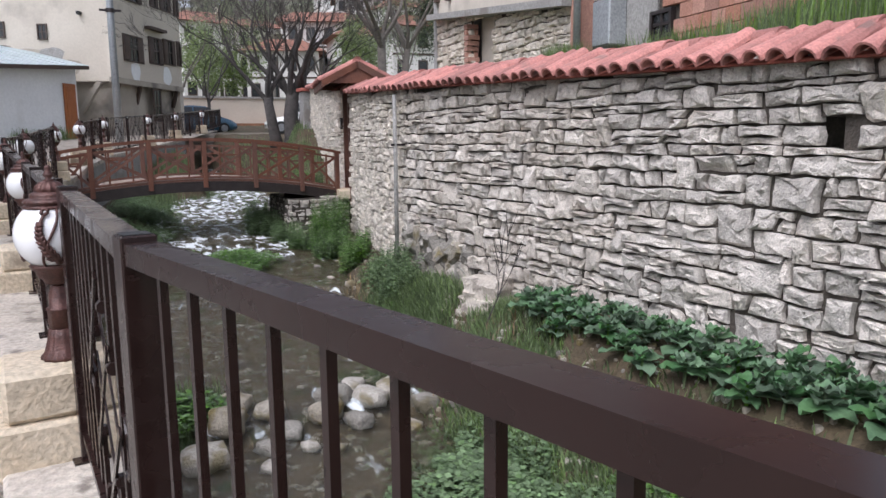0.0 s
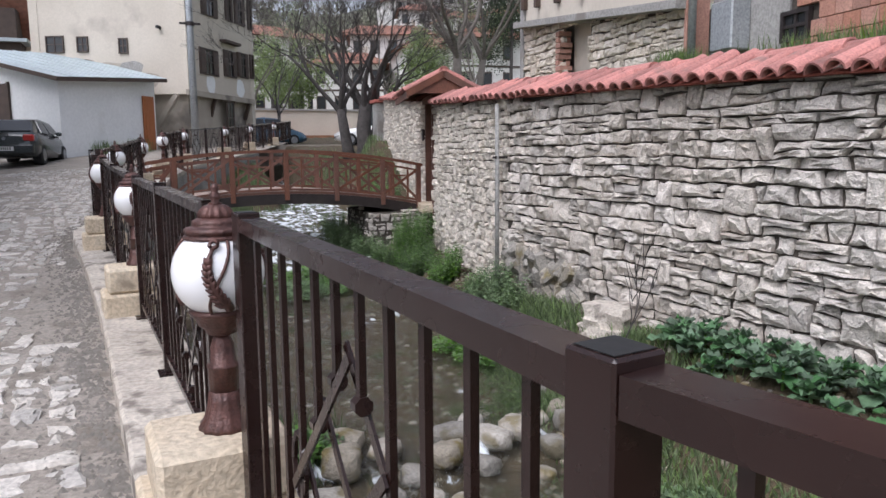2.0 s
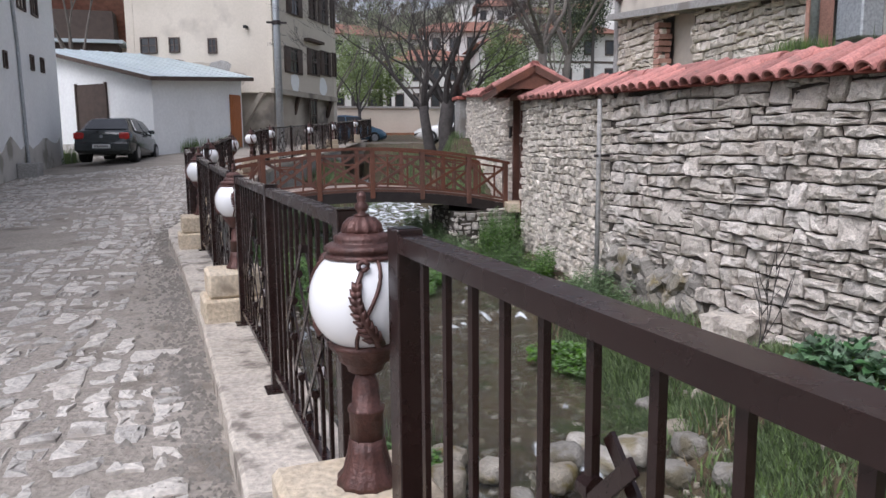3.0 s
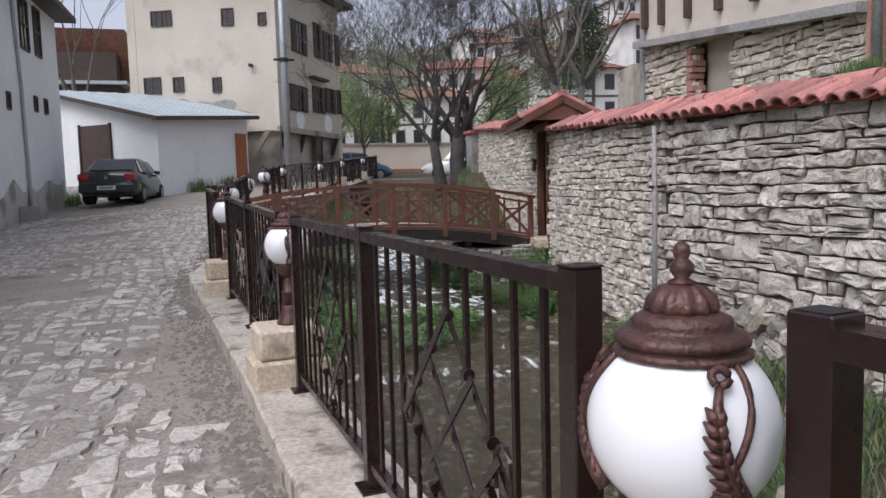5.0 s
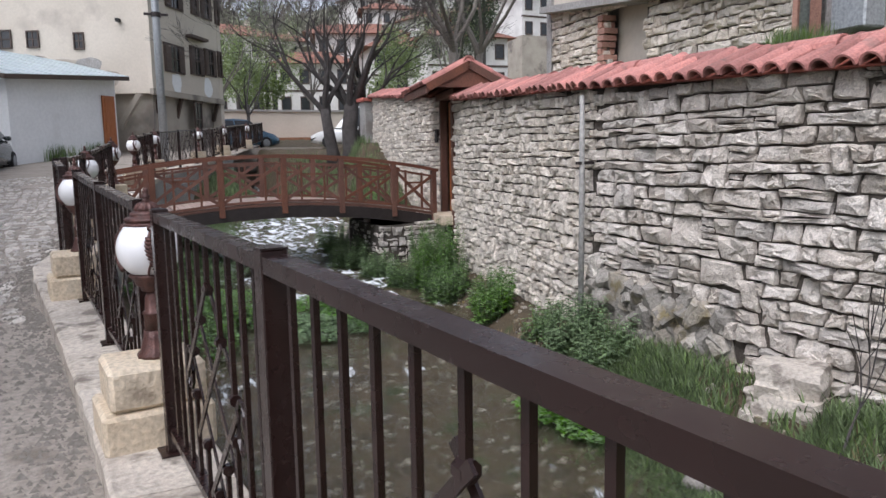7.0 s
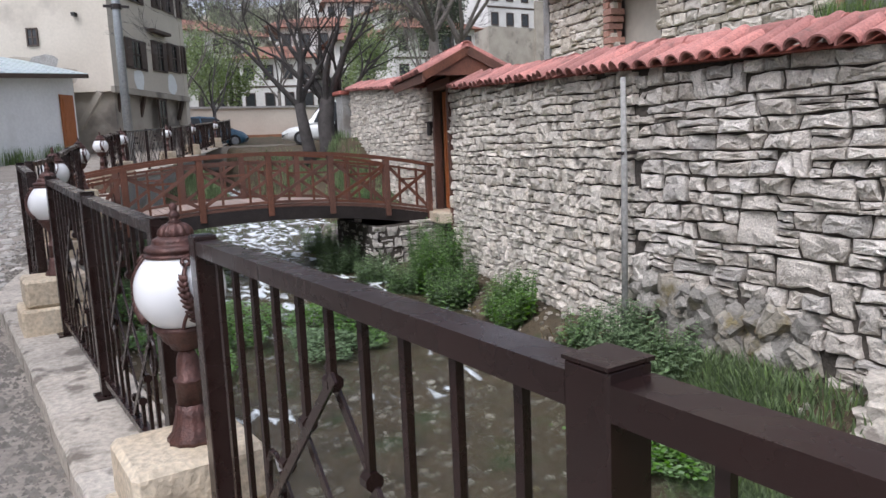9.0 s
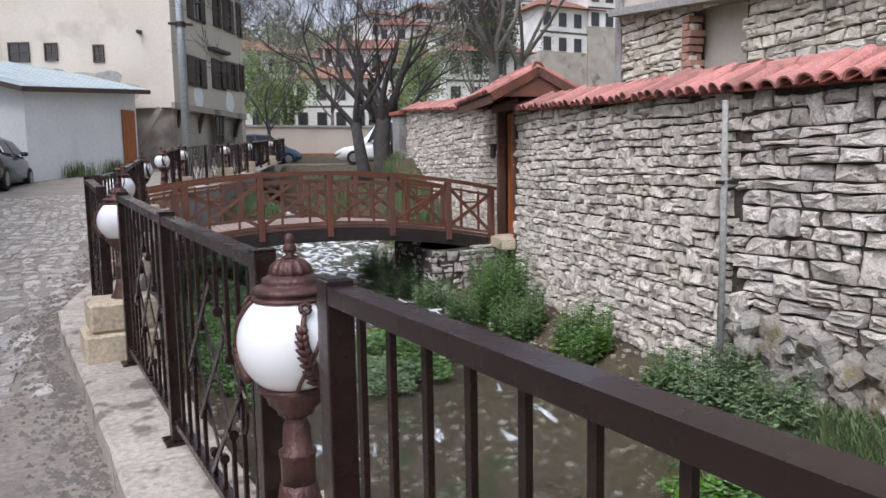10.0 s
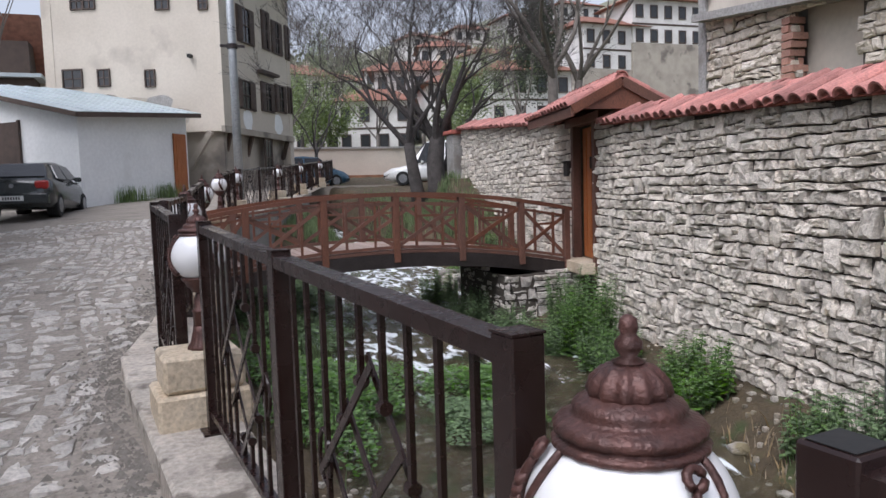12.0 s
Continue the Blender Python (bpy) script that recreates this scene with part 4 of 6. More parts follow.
def lamp():
    g = thing("lantern", "bronze-brown cast lantern with a white glass globe", "lamp", "quay lanterns", m=pedestal(0.235, 3.05, 0.1) @ Matrix.Translation((0, 0, 0.335)))
    part("foot", lathe(bmesh.new(), [(0.082, 0), (0.082, 0.014), (0.066, 0.034), (0.052, 0.09), (0.047, 0.125)], 36, 0.05, 12), BRONZE, g, smooth=True)
    part("stem", lathe(bmesh.new(), [(0.045, 0.12), (0.046, 0.198), (0.050, 0.202), (0.050, 0.21), (0.039, 0.215), (0.036, 0.272), (0.027, 0.297), (0.022, 0.308)], 32, 0.03, 8), BRONZE, g, smooth=True)
    part("cup", lathe(bmesh.new(), [(0.022, 0.304), (0.045, 0.311), (0.05, 0.326), (0.068, 0.341), (0.074, 0.361), (0.090, 0.376), (0.096, 0.388), (0.086, 0.394)], 32, 0.025, 16), BRONZE, g, smooth=True)
    ZC, RG = 0.508, 0.142
    prof = [(RG * math.cos(lerp(-1.0, 0.88, i / 18)), ZC + RG * math.sin(lerp(-1.0, 0.88, i / 18))) for i in range(19)]
    part("globe", lathe(bmesh.new(), prof, 40), GLOBE, g, "white opal glass globe", smooth=True)
    part("crown", lathe(bmesh.new(), [(0.088, 0.612), (0.099, 0.614), (0.102, 0.619), (0.100, 0.624), (0.091, 0.626), (0.090, 0.630), (0.098, 0.634), (0.099, 0.642), (0.092, 0.649), (0.078, 0.653), (0.072, 0.657), (0.074, 0.664), (0.071, 0.671), (0.060, 0.676), (0.055, 0.680)], 60, 0.012, 20), BRONZE, g, smooth=True)
    part("dome", lathe(bmesh.new(), [(0.050, 0.676), (0.053, 0.686), (0.048, 0.702), (0.034, 0.716), (0.018, 0.721)], 60, 0.07, 12), BRONZE, g, smooth=True)
    part("finial", lathe(bmesh.new(), [(0.018, 0.719), (0.022, 0.723), (0.010, 0.729), (0.018, 0.740), (0.018, 0.749), (0.010, 0.758), (0.013, 0.766), (0.011, 0.778), (0.004, 0.784)], 20), BRONZE, g, smooth=True)
    ball = lambda az, el, r: Vector((r * math.cos(el) * math.cos(az), r * math.cos(el) * math.sin(az), ZC + r * math.sin(el)))
    for k in range(3):
        a0 = 2 * math.pi * k / 3 + 0.35
        rib = part("rib", tube(bmesh.new(), [ball(a0 - 0.30 * math.cos(i / 16 * math.pi), lerp(-0.98, 0.86, i / 16), RG + 0.004) for i in range(17)], [0.0055] * 17, 6), BRONZE, g, smooth=True)
        # an acanthus leaf sweeping along the rib, with a curled tip
        b = bmesh.new()
        spine = [ball(a0 + 0.26 - 0.46 * math.sin(i / 12 * 2.2), lerp(-0.72, 0.62, i / 12), RG + 0.008) for i in range(13)]
        tube(b, spine, [lerp(0.016, 0.006, i / 12) for i in range(13)], 6)
        for i in range(1, 10):
            p, q = spine[i], spine[i + 1]
            fw = (q - p).normalized()
            ow = (p - Vector((0, 0, ZC))).normalized()
            sd = fw.cross(ow)
            for sg, w in ((-1, 0.030), (1, 0.016)):
                w *= 1.15 - 0.07 * i
                tip = p + sd * sg * w + fw * 0.022 - ow * 0.003
                tube(b, [p, p.lerp(tip, 0.55) + ow * 0.005, tip], [0.010, 0.0085, 0.002], 6)
        e = spine[-1]
        ow = (e - Vector((0, 0, ZC))).normalized()
        sd = Vector((0, 0, 1)).cross(ow).normalized()
        upv = ow.cross(sd)
        curl = [e + ow * 0.003 + (sd * math.sin(q / 10 * 5.4) + upv * (math.cos(q / 10 * 5.4) * -1 + 1)) * 0.019 * (1 - q / 16) for q in range(11)]
        tube(b, curl, [0.0065] * 11, 5)
        part("acanthus_leaf", b, BRONZE, rib, smooth=True)
    for p in g.children:
        p.scale = (0.92, 0.92, 0.92)
    return g


LAMP = lamp()
stations = [(0.99, -0.9), (-0.078, 6.52), (-0.45, 9.58), (-0.44, 12.3), (-0.15, 15.55), (0.255, 18.6), (0.82, 21.8), (2.2, 25.4), (3.45, 29.3), (5.1, 34.3)]
for x, y in stations:
    m = pedestal(x, y, 0.12)
    copy_thing(PED, m)
    copy_thing(LAMP, m @ Matrix.Translation((0, 0, 0.335)) @ Matrix.Rotation(0.4 * (y % 2), 4, "Z"))
fence_panel([(1.55, -3.6), (1.3, -2.4), (1.05, -1.3)])
fence_panel([(0.85, -0.35), (0.43, 1.38), (0.297, 2.86)])
fence_panel([(0.24, 3.37), (0.095, 4.81), (-0.045, 6.25)])
fence_panel([(-0.10, 6.77), (-0.27, 8.05), (-0.43, 9.3)])
fence_panel([(-0.55, 9.85), (-0.66, 11.0)])
fence_panel([(-0.60, 11.25), (-0.46, 12.0)])
fence_panel([(-0.41, 12.55), (-0.30, 13.9), (-0.17, 15.3)])
far = [(0.32, 19.0), (0.75, 21.5), (0.93, 22.1), (2.1, 25.1), (2.35, 25.7), (3.35, 28.9), (3.6, 29.6), (4.95, 33.9), (5.3, 34.9), (6.8, 39.8)]
for a, b in zip(far[::2], far[1::2]):
    fence_panel([a, ((a[0] + b[0]) / 2, (a[1] + b[1]) / 2), b])


# ---- buildings ----
def wall_panel(g, name, a, b, z0, za, zb, thick, material, label=""):
    """An upright wall slab from a to b whose top runs from za to zb; its thickness lies behind the face."""
    a, b = Vector((*a, 0)), Vector((*b, 0))
    d = (b - a).normalized()
    n = Vector((-d.y, d.x, 0)) * thick
    bm = bmesh.new()
    vs = [bm.verts.new((*p.xy, z)) for p, z in ((a, z0), (b, z0), (b, zb), (a, za), (a + n, z0), (b + n, z0), (b + n, zb), (a + n, za))]
    for f in ((0, 1, 2, 3), (7, 6, 5, 4), (0, 4, 5, 1), (1, 5, 6, 2), (2, 6, 7, 3), (3, 7, 4, 0)):
        bm.faces.new([vs[i] for i in f])
    return part(name, bm, material, g, label)


def facade_m(a, b):
    """Local axes of a facade: x along it, -y out of it."""
    return Matrix.Translation((a[0], a[1], 0)) @ Matrix.Rotation(math.atan2(b[1] - a[1], b[0] - a[0]), 4, "Z")


def window(g, m, u0, u1, z0, z1, frame_mat, shutters=False, bars=False, out=-1):
    o = out
    w = part("window", box(bmesh.new(), u0, 0.004 * o, z0, u1, 0.03 * o, z1, 0, m), DARKG, g, "dark window")
    t = 0.05
    for x0, x1, a, b in ((u0 - t, u1 + t, z1, z1 + t), (u0 - t, u1 + t, z0 - t, z0), (u0 - t, u0, z0, z1), (u1, u1 + t, z0, z1)):
        part("window_frame", box(bmesh.new(), x0, 0.0, a, x1, 0.07 * o, b, 0, m), frame_mat, w)
    if bars:
        bm = bmesh.new()
        um = (u0 + u1) / 2
        box(bm, um - 0.02, 0.03 * o, z0, um + 0.02, 0.05 * o, z1, 0, m)
        part("mullion", bm, frame_mat, w)
        part("transom", box(bmesh.new(), u0, 0.03 * o, (z0 + z1) / 2 - 0.02, u1, 0.055 * o, (z0 + z1) / 2 + 0.02, 0, m), frame_mat, w)
    if shutters:
        h = (u1 - u0) / 2
        for x0, x1 in ((u0 + 0.01, u0 + h * 0.55), (u1 - h * 0.55, u1 - 0.01)):
            sh = part("shutter", box(bmesh.new(), x0, 0.05 * o, z0 + 0.02, x1, 0.085 * o, z1 - 0.02, 0, m), WOODD, w, "dark slatted wooden shutter")
    return w


def big_house():
    C, L, R = (1.55, 34.0), (-4.6, 37.0), (5.0, 39.5)
    g = thing("town_house", "tall cream-plastered old town house with dark wooden windows", "house")
    wall_panel(g, "base_wall", (L[0], L[1] + 0.3), (C[0], C[1] + 0.3), 0.8, 4.15, 4.15, 0.5, GREYPL, "bare stained stone and render base")
    wall_panel(g, "base_wall", (C[0] + 0.0, C[1] + 0.35), (R[0] - 0.3, R[1] + 0.2), 0.8, 4.4, 4.4, 0.5, GREYPL, "bare stained stone and render base")
    wall_panel(g, "wall", L, C, 4.15, 10.6, 10.6, 0.4, PLASTER)
    wall_panel(g, "wall", C, R, 4.35, 10.6, 10.6, 0.4, PLASTER)
    wall_panel(g, "wall", R, (R[0] - 6.5, R[1] + 3.6), 0.8, 10.6, 10.6, 0.4, PLASTER)
    wall_panel(g, "wall", (L[0] + 3.6, L[1] + 6.6), L, 0.8, 10.6, 10.6, 0.4, PLASTER)
    bm = prism(bmesh.new(), [(C[0] + 0.15, C[1] - 0.8), (R[0] + 0.85, R[1] + 0.1), (R[0] - 6.3, R[1] + 4.2), (L[0] - 0.8, L[1] + 0.2)], 10.6, 10.85)
    part("eave", bm, WOODD, g)
    bm = bmesh.new()
    pts = [(C[0] + 0.15, C[1] - 0.8), (R[0] + 0.85, R[1] + 0.1), (R[0] - 6.3, R[1] + 4.2), (L[0] - 0.8, L[1] + 0.2)]
    vs = [bm.verts.new((x, y, 10.86)) for x, y in pts]
    top = bm.verts.new((-0.2, 38.6, 12.8))
    bm.faces.new(vs[::-1])
    for i in range(4):
        bm.faces.new((vs[i], vs[(i + 1) % 4], top))
    part("roof", bm, ROOFR, g, "weathered red tiled hip roof")
    ml, mr = facade_m(C, L), facade_m(C, R)
    for u0, u1, z0, z1 in ((5.2, 5.6, 8.85, 9.4), (4.72, 5.1, 8.85, 9.4), (1.87, 2.32, 8.68, 9.3), (0.4, 0.68, 8.6, 9.03), (5.4, 6.1, 5.98, 6.6), (4.32, 4.72, 6.0, 6.55), (2.57, 2.88, 5.9, 6.45)):
        window(g, ml, u0, u1, z0, z1, WOODD, bars=True, out=1)
    for u0, u1, z0, z1, s in ((1.45, 2.8, 7.75, 9.05, 1), (3.66, 4.3, 7.85, 9.35, 1), (4.6, 5.55, 7.85, 9.15, 1), (6.0, 6.4, 7.8, 9.2, 1), (1.1, 2.65, 5.15, 6.2, 1), (3.3, 4.45, 5.25, 6.38, 1), (4.7, 5.75, 5.35, 6.45, 1), (6.05, 6.4, 5.4, 6.5, 1), (3.4, 4.0, 2.6, 4.0, 0)):
        window(g, mr, u0, u1, z0, z1, WOODD, shutters=bool(s), bars=True)
    part("cornice", box(bmesh.new(), 3.0, 0, 6.72, 4.6, -0.3, 6.84, 0, mr), WOODD, g)
    part("corner_post", box(bmesh.new(), -0.08, -0.08, 4.15, 0.08, 0.1, 10.6, 0, mr), PLASTER, g)
    for u in (0.6, 2.4, 4.2, 5.9):
        b = bar(bmesh.new(), mr @ Vector((u, 0.3, 3.3)), mr @ Vector((u, -0.02, 4.35)), 0.14, 0.14)
        part("bracket", b, WOODD, g, "weathered timber strut")
    part("bracket", bar(bmesh.new(), ml @ Vector((0.4, 0.25, 4.1)), ml @ Vector((1.3, 0.25, 2.8)), 0.2, 0.2), GREYPL, g)
    part("beam", box(bmesh.new(), -0.1, -0.1, 4.1, 6.4, 0.05, 4.33, 0, mr), GREYPL, g)
    part("spout", bar(bmesh.new(), ml @ Vector((1.1, 0, 6.9)), ml @ Vector((1.1, 0.25, 6.9)), 0.12, 0.12), INK, g)
    def blob(m, u, z, ru, rz, sd, out, material, label):
        bm = bmesh.new()
        ring = []
        for k in range(18):
            t = 2 * math.pi * k / 18
            q = 1 + 0.35 * noise.noise((math.cos(t) * 1.4, math.sin(t) * 1.4, sd))
            ring.append((u + ru * q * math.cos(t), z + rz * q * math.sin(t)))
        lo = [bm.verts.new(m @ Vector((x, -0.01 * out, y))) for x, y in ring]
        hi = [bm.verts.new(m @ Vector((x, 0.008 * out, y))) for x, y in ring]
        bm.faces.new(hi)
        bm.faces.new(lo[::-1])
        for i in range(18):
            bm.faces.new((lo[i], lo[(i + 1) % 18], hi[(i + 1) % 18], hi[i]))
        part("patch", bm, material, g, label)

    blob(mr, 2.0, 4.75, 0.42, 0.42, 3, -1, WHITE, "fresh white plaster patch")
    blob(mr, 4.9, 4.75, 0.45, 0.42, 5, -1, WHITE, "fresh white plaster patch")
    blob(ml, 2.45, 5.2, 0.5, 0.42, 7, 1, CONC, "grey cement patch")
    for u, z, ru, rz, sd in ((1.75, 4.75, 0.55, 0.35, 11), (3.3, 5.3, 0.7, 0.22, 13), (4.6, 5.45, 0.8, 0.18, 15)):
        blob(ml, u, z, ru, rz, sd, 0.6, GREYPL, "dark damp-stained plaster")
    return g


big_house()


def shed():
    S0, S1, S2 = (-2.9, 29.5), (-6.9, 33.0), (0.2, 33.2)
    g = thing("white_shed", "low whitewashed building with a sloping zinc roof", "building")
    wall_panel(g, "wall", S1, S0, 0.9, 5.35, 4.15, 0.3, WHITE)
    wall_panel(g, "wall", S0, S2, 0.9, 4.15, 4.55, 0.3, WHITE)
    wall_panel(g, "wall", S2, (S2[0] - 3.5, S2[1] + 4), 0.9, 4.55, 5.4, 0.3, WHITE)
    wall_panel(g, "damp_band", (S1[0] - 0.02, S1[1] - 0.03), (S0[0] - 0.0, S0[1] - 0.03), 0.9, 1.95, 1.95, 0.03, DAMP, "grey damp plaster band")
    bm = bmesh.new()
    ro = [(S0[0] + 0.05, S0[1] - 0.55, 4.2), (S2[0] + 0.5, S2[1] - 0.25, 4.6), (S2[0] - 3.3, S2[1] + 4.3, 5.95), (S1[0] - 0.6, S1[1] + 0.1, 5.6)]
    hi = [bm.verts.new((x, y, z + 0.06)) for x, y, z in ro]
    lo = [bm.verts.new((x, y, z)) for x, y, z in ro]
    bm.faces.new(hi)
    bm.faces.new(lo[::-1])
    for i in range(4):
        bm.faces.new((lo[i], lo[(i + 1) % 4], hi[(i + 1) % 4], hi[i]))
    roof = part("roof", bm, TIN, g, "pale blue-grey zinc sheet roof")
    for k in range(1, 9):
        f = k / 9
        a = Vector(ro[0]).lerp(Vector(ro[1]), f)
        b = Vector(ro[3]).lerp(Vector(ro[2]), f)
        part("seam", bar(bmesh.new(), a + Vector((0, 0, 0.075)), b + Vector((0, 0, 0.075)), 0.04, 0.03), TIN, roof)
    for a, b in ((ro[0], ro[1]), (ro[3], ro[0])):
        part("fascia", bar(bmesh.new(), Vector(a) + Vector((0, 0, -0.03)), Vector(b) + Vector((0, 0, -0.03)), 0.05, 0.14), WOODD, g, "dark eaves board")
    m1, m2 = facade_m(S0, S1), facade_m(S0, S2)
    part("garage_door", box(bmesh.new(), 2.3, 0, 1.6, 3.85, 0.05, 4.15, 0, m1), WOODD, g, "dark brown closed garage door")
    for u in (2.25, 3.85):
        part("door_frame", box(bmesh.new(), u, 0, 1.6, u + 0.07, 0.09, 4.2, 0, m1), WOODD, g)
    d = part("door", box(bmesh.new(), 4.05, -0.02, 1.75, 4.68, -0.07, 3.92, 0, m2), DOORW, g, "orange-brown wooden door")
    for z in (1.9, 2.6, 3.3):
        part("door_panel", box(bmesh.new(), 4.15, -0.07, z, 4.58, -0.09, z + 0.5, 0, m2), DOORW, d)
    return g


shed()


def left_building():
    g = thing("white_building", "two-storey whitewashed building with damp-stained base", "building")
    a, b = (-5.95, 4.0), (-5.7, 28.0)
    wall_panel(g, "wall", a, b, 0.0, 7.2, 7.2, 0.3, WHITE)
    wall_panel(g, "wall", (b[0] - 6, b[1] + 0.6), b, 0.0, 7.2, 7.2, 0.3, WHITE)
    bm = bmesh.new()
    n = 60
    rows = []
    for i in range(n + 1):
        f = i / n
        x, y = lerp(a[0], b[0], f), lerp(a[1], b[1], f)
        h = road_z(x, y) + 0.85 + 0.5 * noise.noise((y * 0.9, 1, 0)) + 0.2 * noise.noise((y * 3, 4, 0))
        rows.append([bm.verts.new(p) for p in ((x + 0.02, y, 0.0), (x + 0.02, y, h), (x - 0.01, y, h))])
    for r0, r1 in zip(rows, rows[1:]):
        for k in range(2):
            bm.faces.new((r0[k], r1[k], r1[k + 1], r0[k + 1]))
    part("damp_band", bm, DAMP, g, "grey damp plaster with an uneven edge")
    m = facade_m((-5.9, 15.0), b)
    for u0, u1, z0, z1, s in ((9.4, 10.1, 5.65, 6.95, 0), (10.8, 11.35, 5.7, 7.0, 0), (6.6, 7.4, 5.5, 6.9, 0), (7.8, 8.0, 3.85, 4.2, 0), (10.3, 10.5, 4.05, 4.4, 0), (11.4, 11.6, 4.1, 4.45, 0)):
        window(g, m, u0, u1, z0, z1, WOODD, bars=u1 - u0 > 0.4)
    part("eave", boxm(-12, 3.5, 7.2, -5.1, 28.7, 7.36), WOODD, g)
    part("downpipe", tube(bmesh.new(), [(-5.66, 24.0, 1.0), (-5.7, 24.0, 4.5), (-5.7, 23.6, 7.2)], [0.045] * 3, 8), PIPE, g)
    part("low_step", boxm(-5.72, 23.0, 0.6, -5.2, 23.5, 1.35, 0.02), CONC, g)
    return g


left_building()


def old_house_behind():
    g = thing("timber_house", "dilapidated dark timber house behind the shed", "house")
    part("wall", boxm(-11.5, 40, 1.5, -5.0, 46, 6.8), PLASTER, g)
    part("timber_storey", boxm(-8.2, 38.6, 5.0, -5.2, 40, 6.6), WOODD, g, "dark timber projecting room")
    part("roof", boxm(-8.5, 38.3, 6.6, -4.9, 40.3, 6.75), TIN, g)
    part("upper_wall", boxm(-11.5, 40.5, 6.8, -5.6, 46, 8.4), WOODD, g)
    bm = bmesh.new()
    tube(bm, [(-12, 43, 8.4), (-5.2, 43, 8.4)], [2.3, 2.3], 3)
    part("main_roof", bm, ROOFR, g, "broken brown tiled roof")
    return g


old_house_behind()

# upper stone building on the raised ground
X0, X1 = (7.2, 9.4), (7.8, 15.5)
UD = Vector((X1[0] - X0[0], X1[1] - X0[1])).normalized()
at_u = lambda u: (X0[0] + UD.x * u, X0[1] + UD.y * u)
ruin_holes = ((3.05, 4.2, 3.0, 4.02),)
stone_wall("wall_ruin", "pale rubble wall of an unfinished upper building", X0, X1, lambda s: 2.45, lambda s: 3.58 + 0.115 * s, (0.09, 0.17), (0.14, 0.32), LIME_B, 51, (0, 2.6), thick=0.10, holes=ruin_holes)


def ruin():
    g = thing("unfinished_building", "half-built house of rubble, plaster, concrete and brick", "building")
    m = facade_m(X0, X1)
    wall_panel(g, "inner_wall", (at_u(0)[0] + 0.5, at_u(0)[1]), (at_u(6.15)[0] + 0.5, at_u(6.15)[1]), 2.2, 3.6, 4.3, -0.3, CONC)
    part("ledge", bar(bmesh.new(), m @ Vector((0, -0.02, 3.62)), m @ Vector((6.2, -0.02, 4.34)), 0.5, 0.12), CONC, g, "crumbled grey ledge")
    bm = bmesh.new()
    vs = [m @ Vector(p) for p in ((0, -0.05, 3.66), (6.2, -0.05, 4.4), (6.2, -0.05, 7.5), (0, -0.05, 7.5), (0, -0.4, 3.66), (6.2, -0.4, 4.4), (6.2, -0.4, 7.5), (0, -0.4, 7.5))]
    vs = [bm.verts.new(v) for v in vs]
    for f in ((0, 1, 2, 3), (7, 6, 5, 4), (0, 4, 5, 1), (1, 5, 6, 2), (2, 6, 7, 3), (3, 7, 4, 0)):
        bm.faces.new([vs[i] for i in f])
    part("upper_storey", bm, PLASTER, g, "cream plaster upper storey")
    for u in (0.4, 1.4, 2.4, 3.4, 4.4, 5.4, 6.1):
        part("timber", bar(bmesh.new(), m @ Vector((u, -0.0, 4.05 + 0.1 * u)), m @ Vector((u, -0.0, 7.4)), 0.12, 0.12, (0, 1, 0)), WOODD, g)
    # plaster reveal of the niche
    part("niche", box(bmesh.new(), 3.0, -0.35, 2.6, 4.25, -0.30, 4.1, 0, m), PLASTER, g)
    for z in (3.05, 3.16, 3.27, 3.38, 3.49, 3.60, 3.71, 3.82):
        part("brick", box(bmesh.new(), 4.12 + 0.06 * ((z * 50) % 2), -0.2, z, 4.34, 0.06, z + 0.09, 0, m), BRICK, g)
    part("end_wall", box(bmesh.new(), 6.15, -4.0, 2.0, 6.35, -0.0, 7.5, 0, m), CONC, g)
    part("concrete_wall", box(bmesh.new(), -1.55, -0.6, 2.0, -0.05, -0.35, 7.5, 0, m), CONC, g, "grey concrete wall")
    part("drainpipe", tube(bmesh.new(), [m @ Vector((-0.14, 0.05, 2.4)), m @ Vector((-0.14, 0.05, 7.4))], [0.055] * 2, 10), PIPE, g, "grey plastic drainpipe", True)
    part("red_edge", box(bmesh.new(), -0.04, -0.3, 2.4, 0.03, 0.06, 7.4, 0, m), BRICK, g)
    cu = part("cabinet", box(bmesh.new(), -0.85, -0.35, 2.9, -0.4, -0.05, 3.55, 0.02, m), PIPE, g, "grey metal cabinet")
    window(g, m @ Matrix.Translation((0, -0.35, 0)), -1.88, -1.52, 2.93, 3.2, STEELD, bars=True, out=1)
    core = part("brick_core", box(bmesh.new(), -5.0, -0.62, 2.0, -1.56, -0.37, 7.5, 0, m), MORTAR, g)
    me = mesh_of(boxm(-0.115, -0.05, -0.09, 0.115, 0.05, 0.09, 0.004), "brick", BRICK)
    for r in range(12):
        for i in range(15):
            u = -1.7 - i * 0.238 - (r % 2) * 0.119
            z = 2.42 + r * 0.19
            if u < -5 or (-2.0 < u < -1.4 and 2.85 < z < 3.3):
                continue
            shared("brick", me, g, m @ Matrix.Translation((u, -0.36, z)))
    return g


ruin()

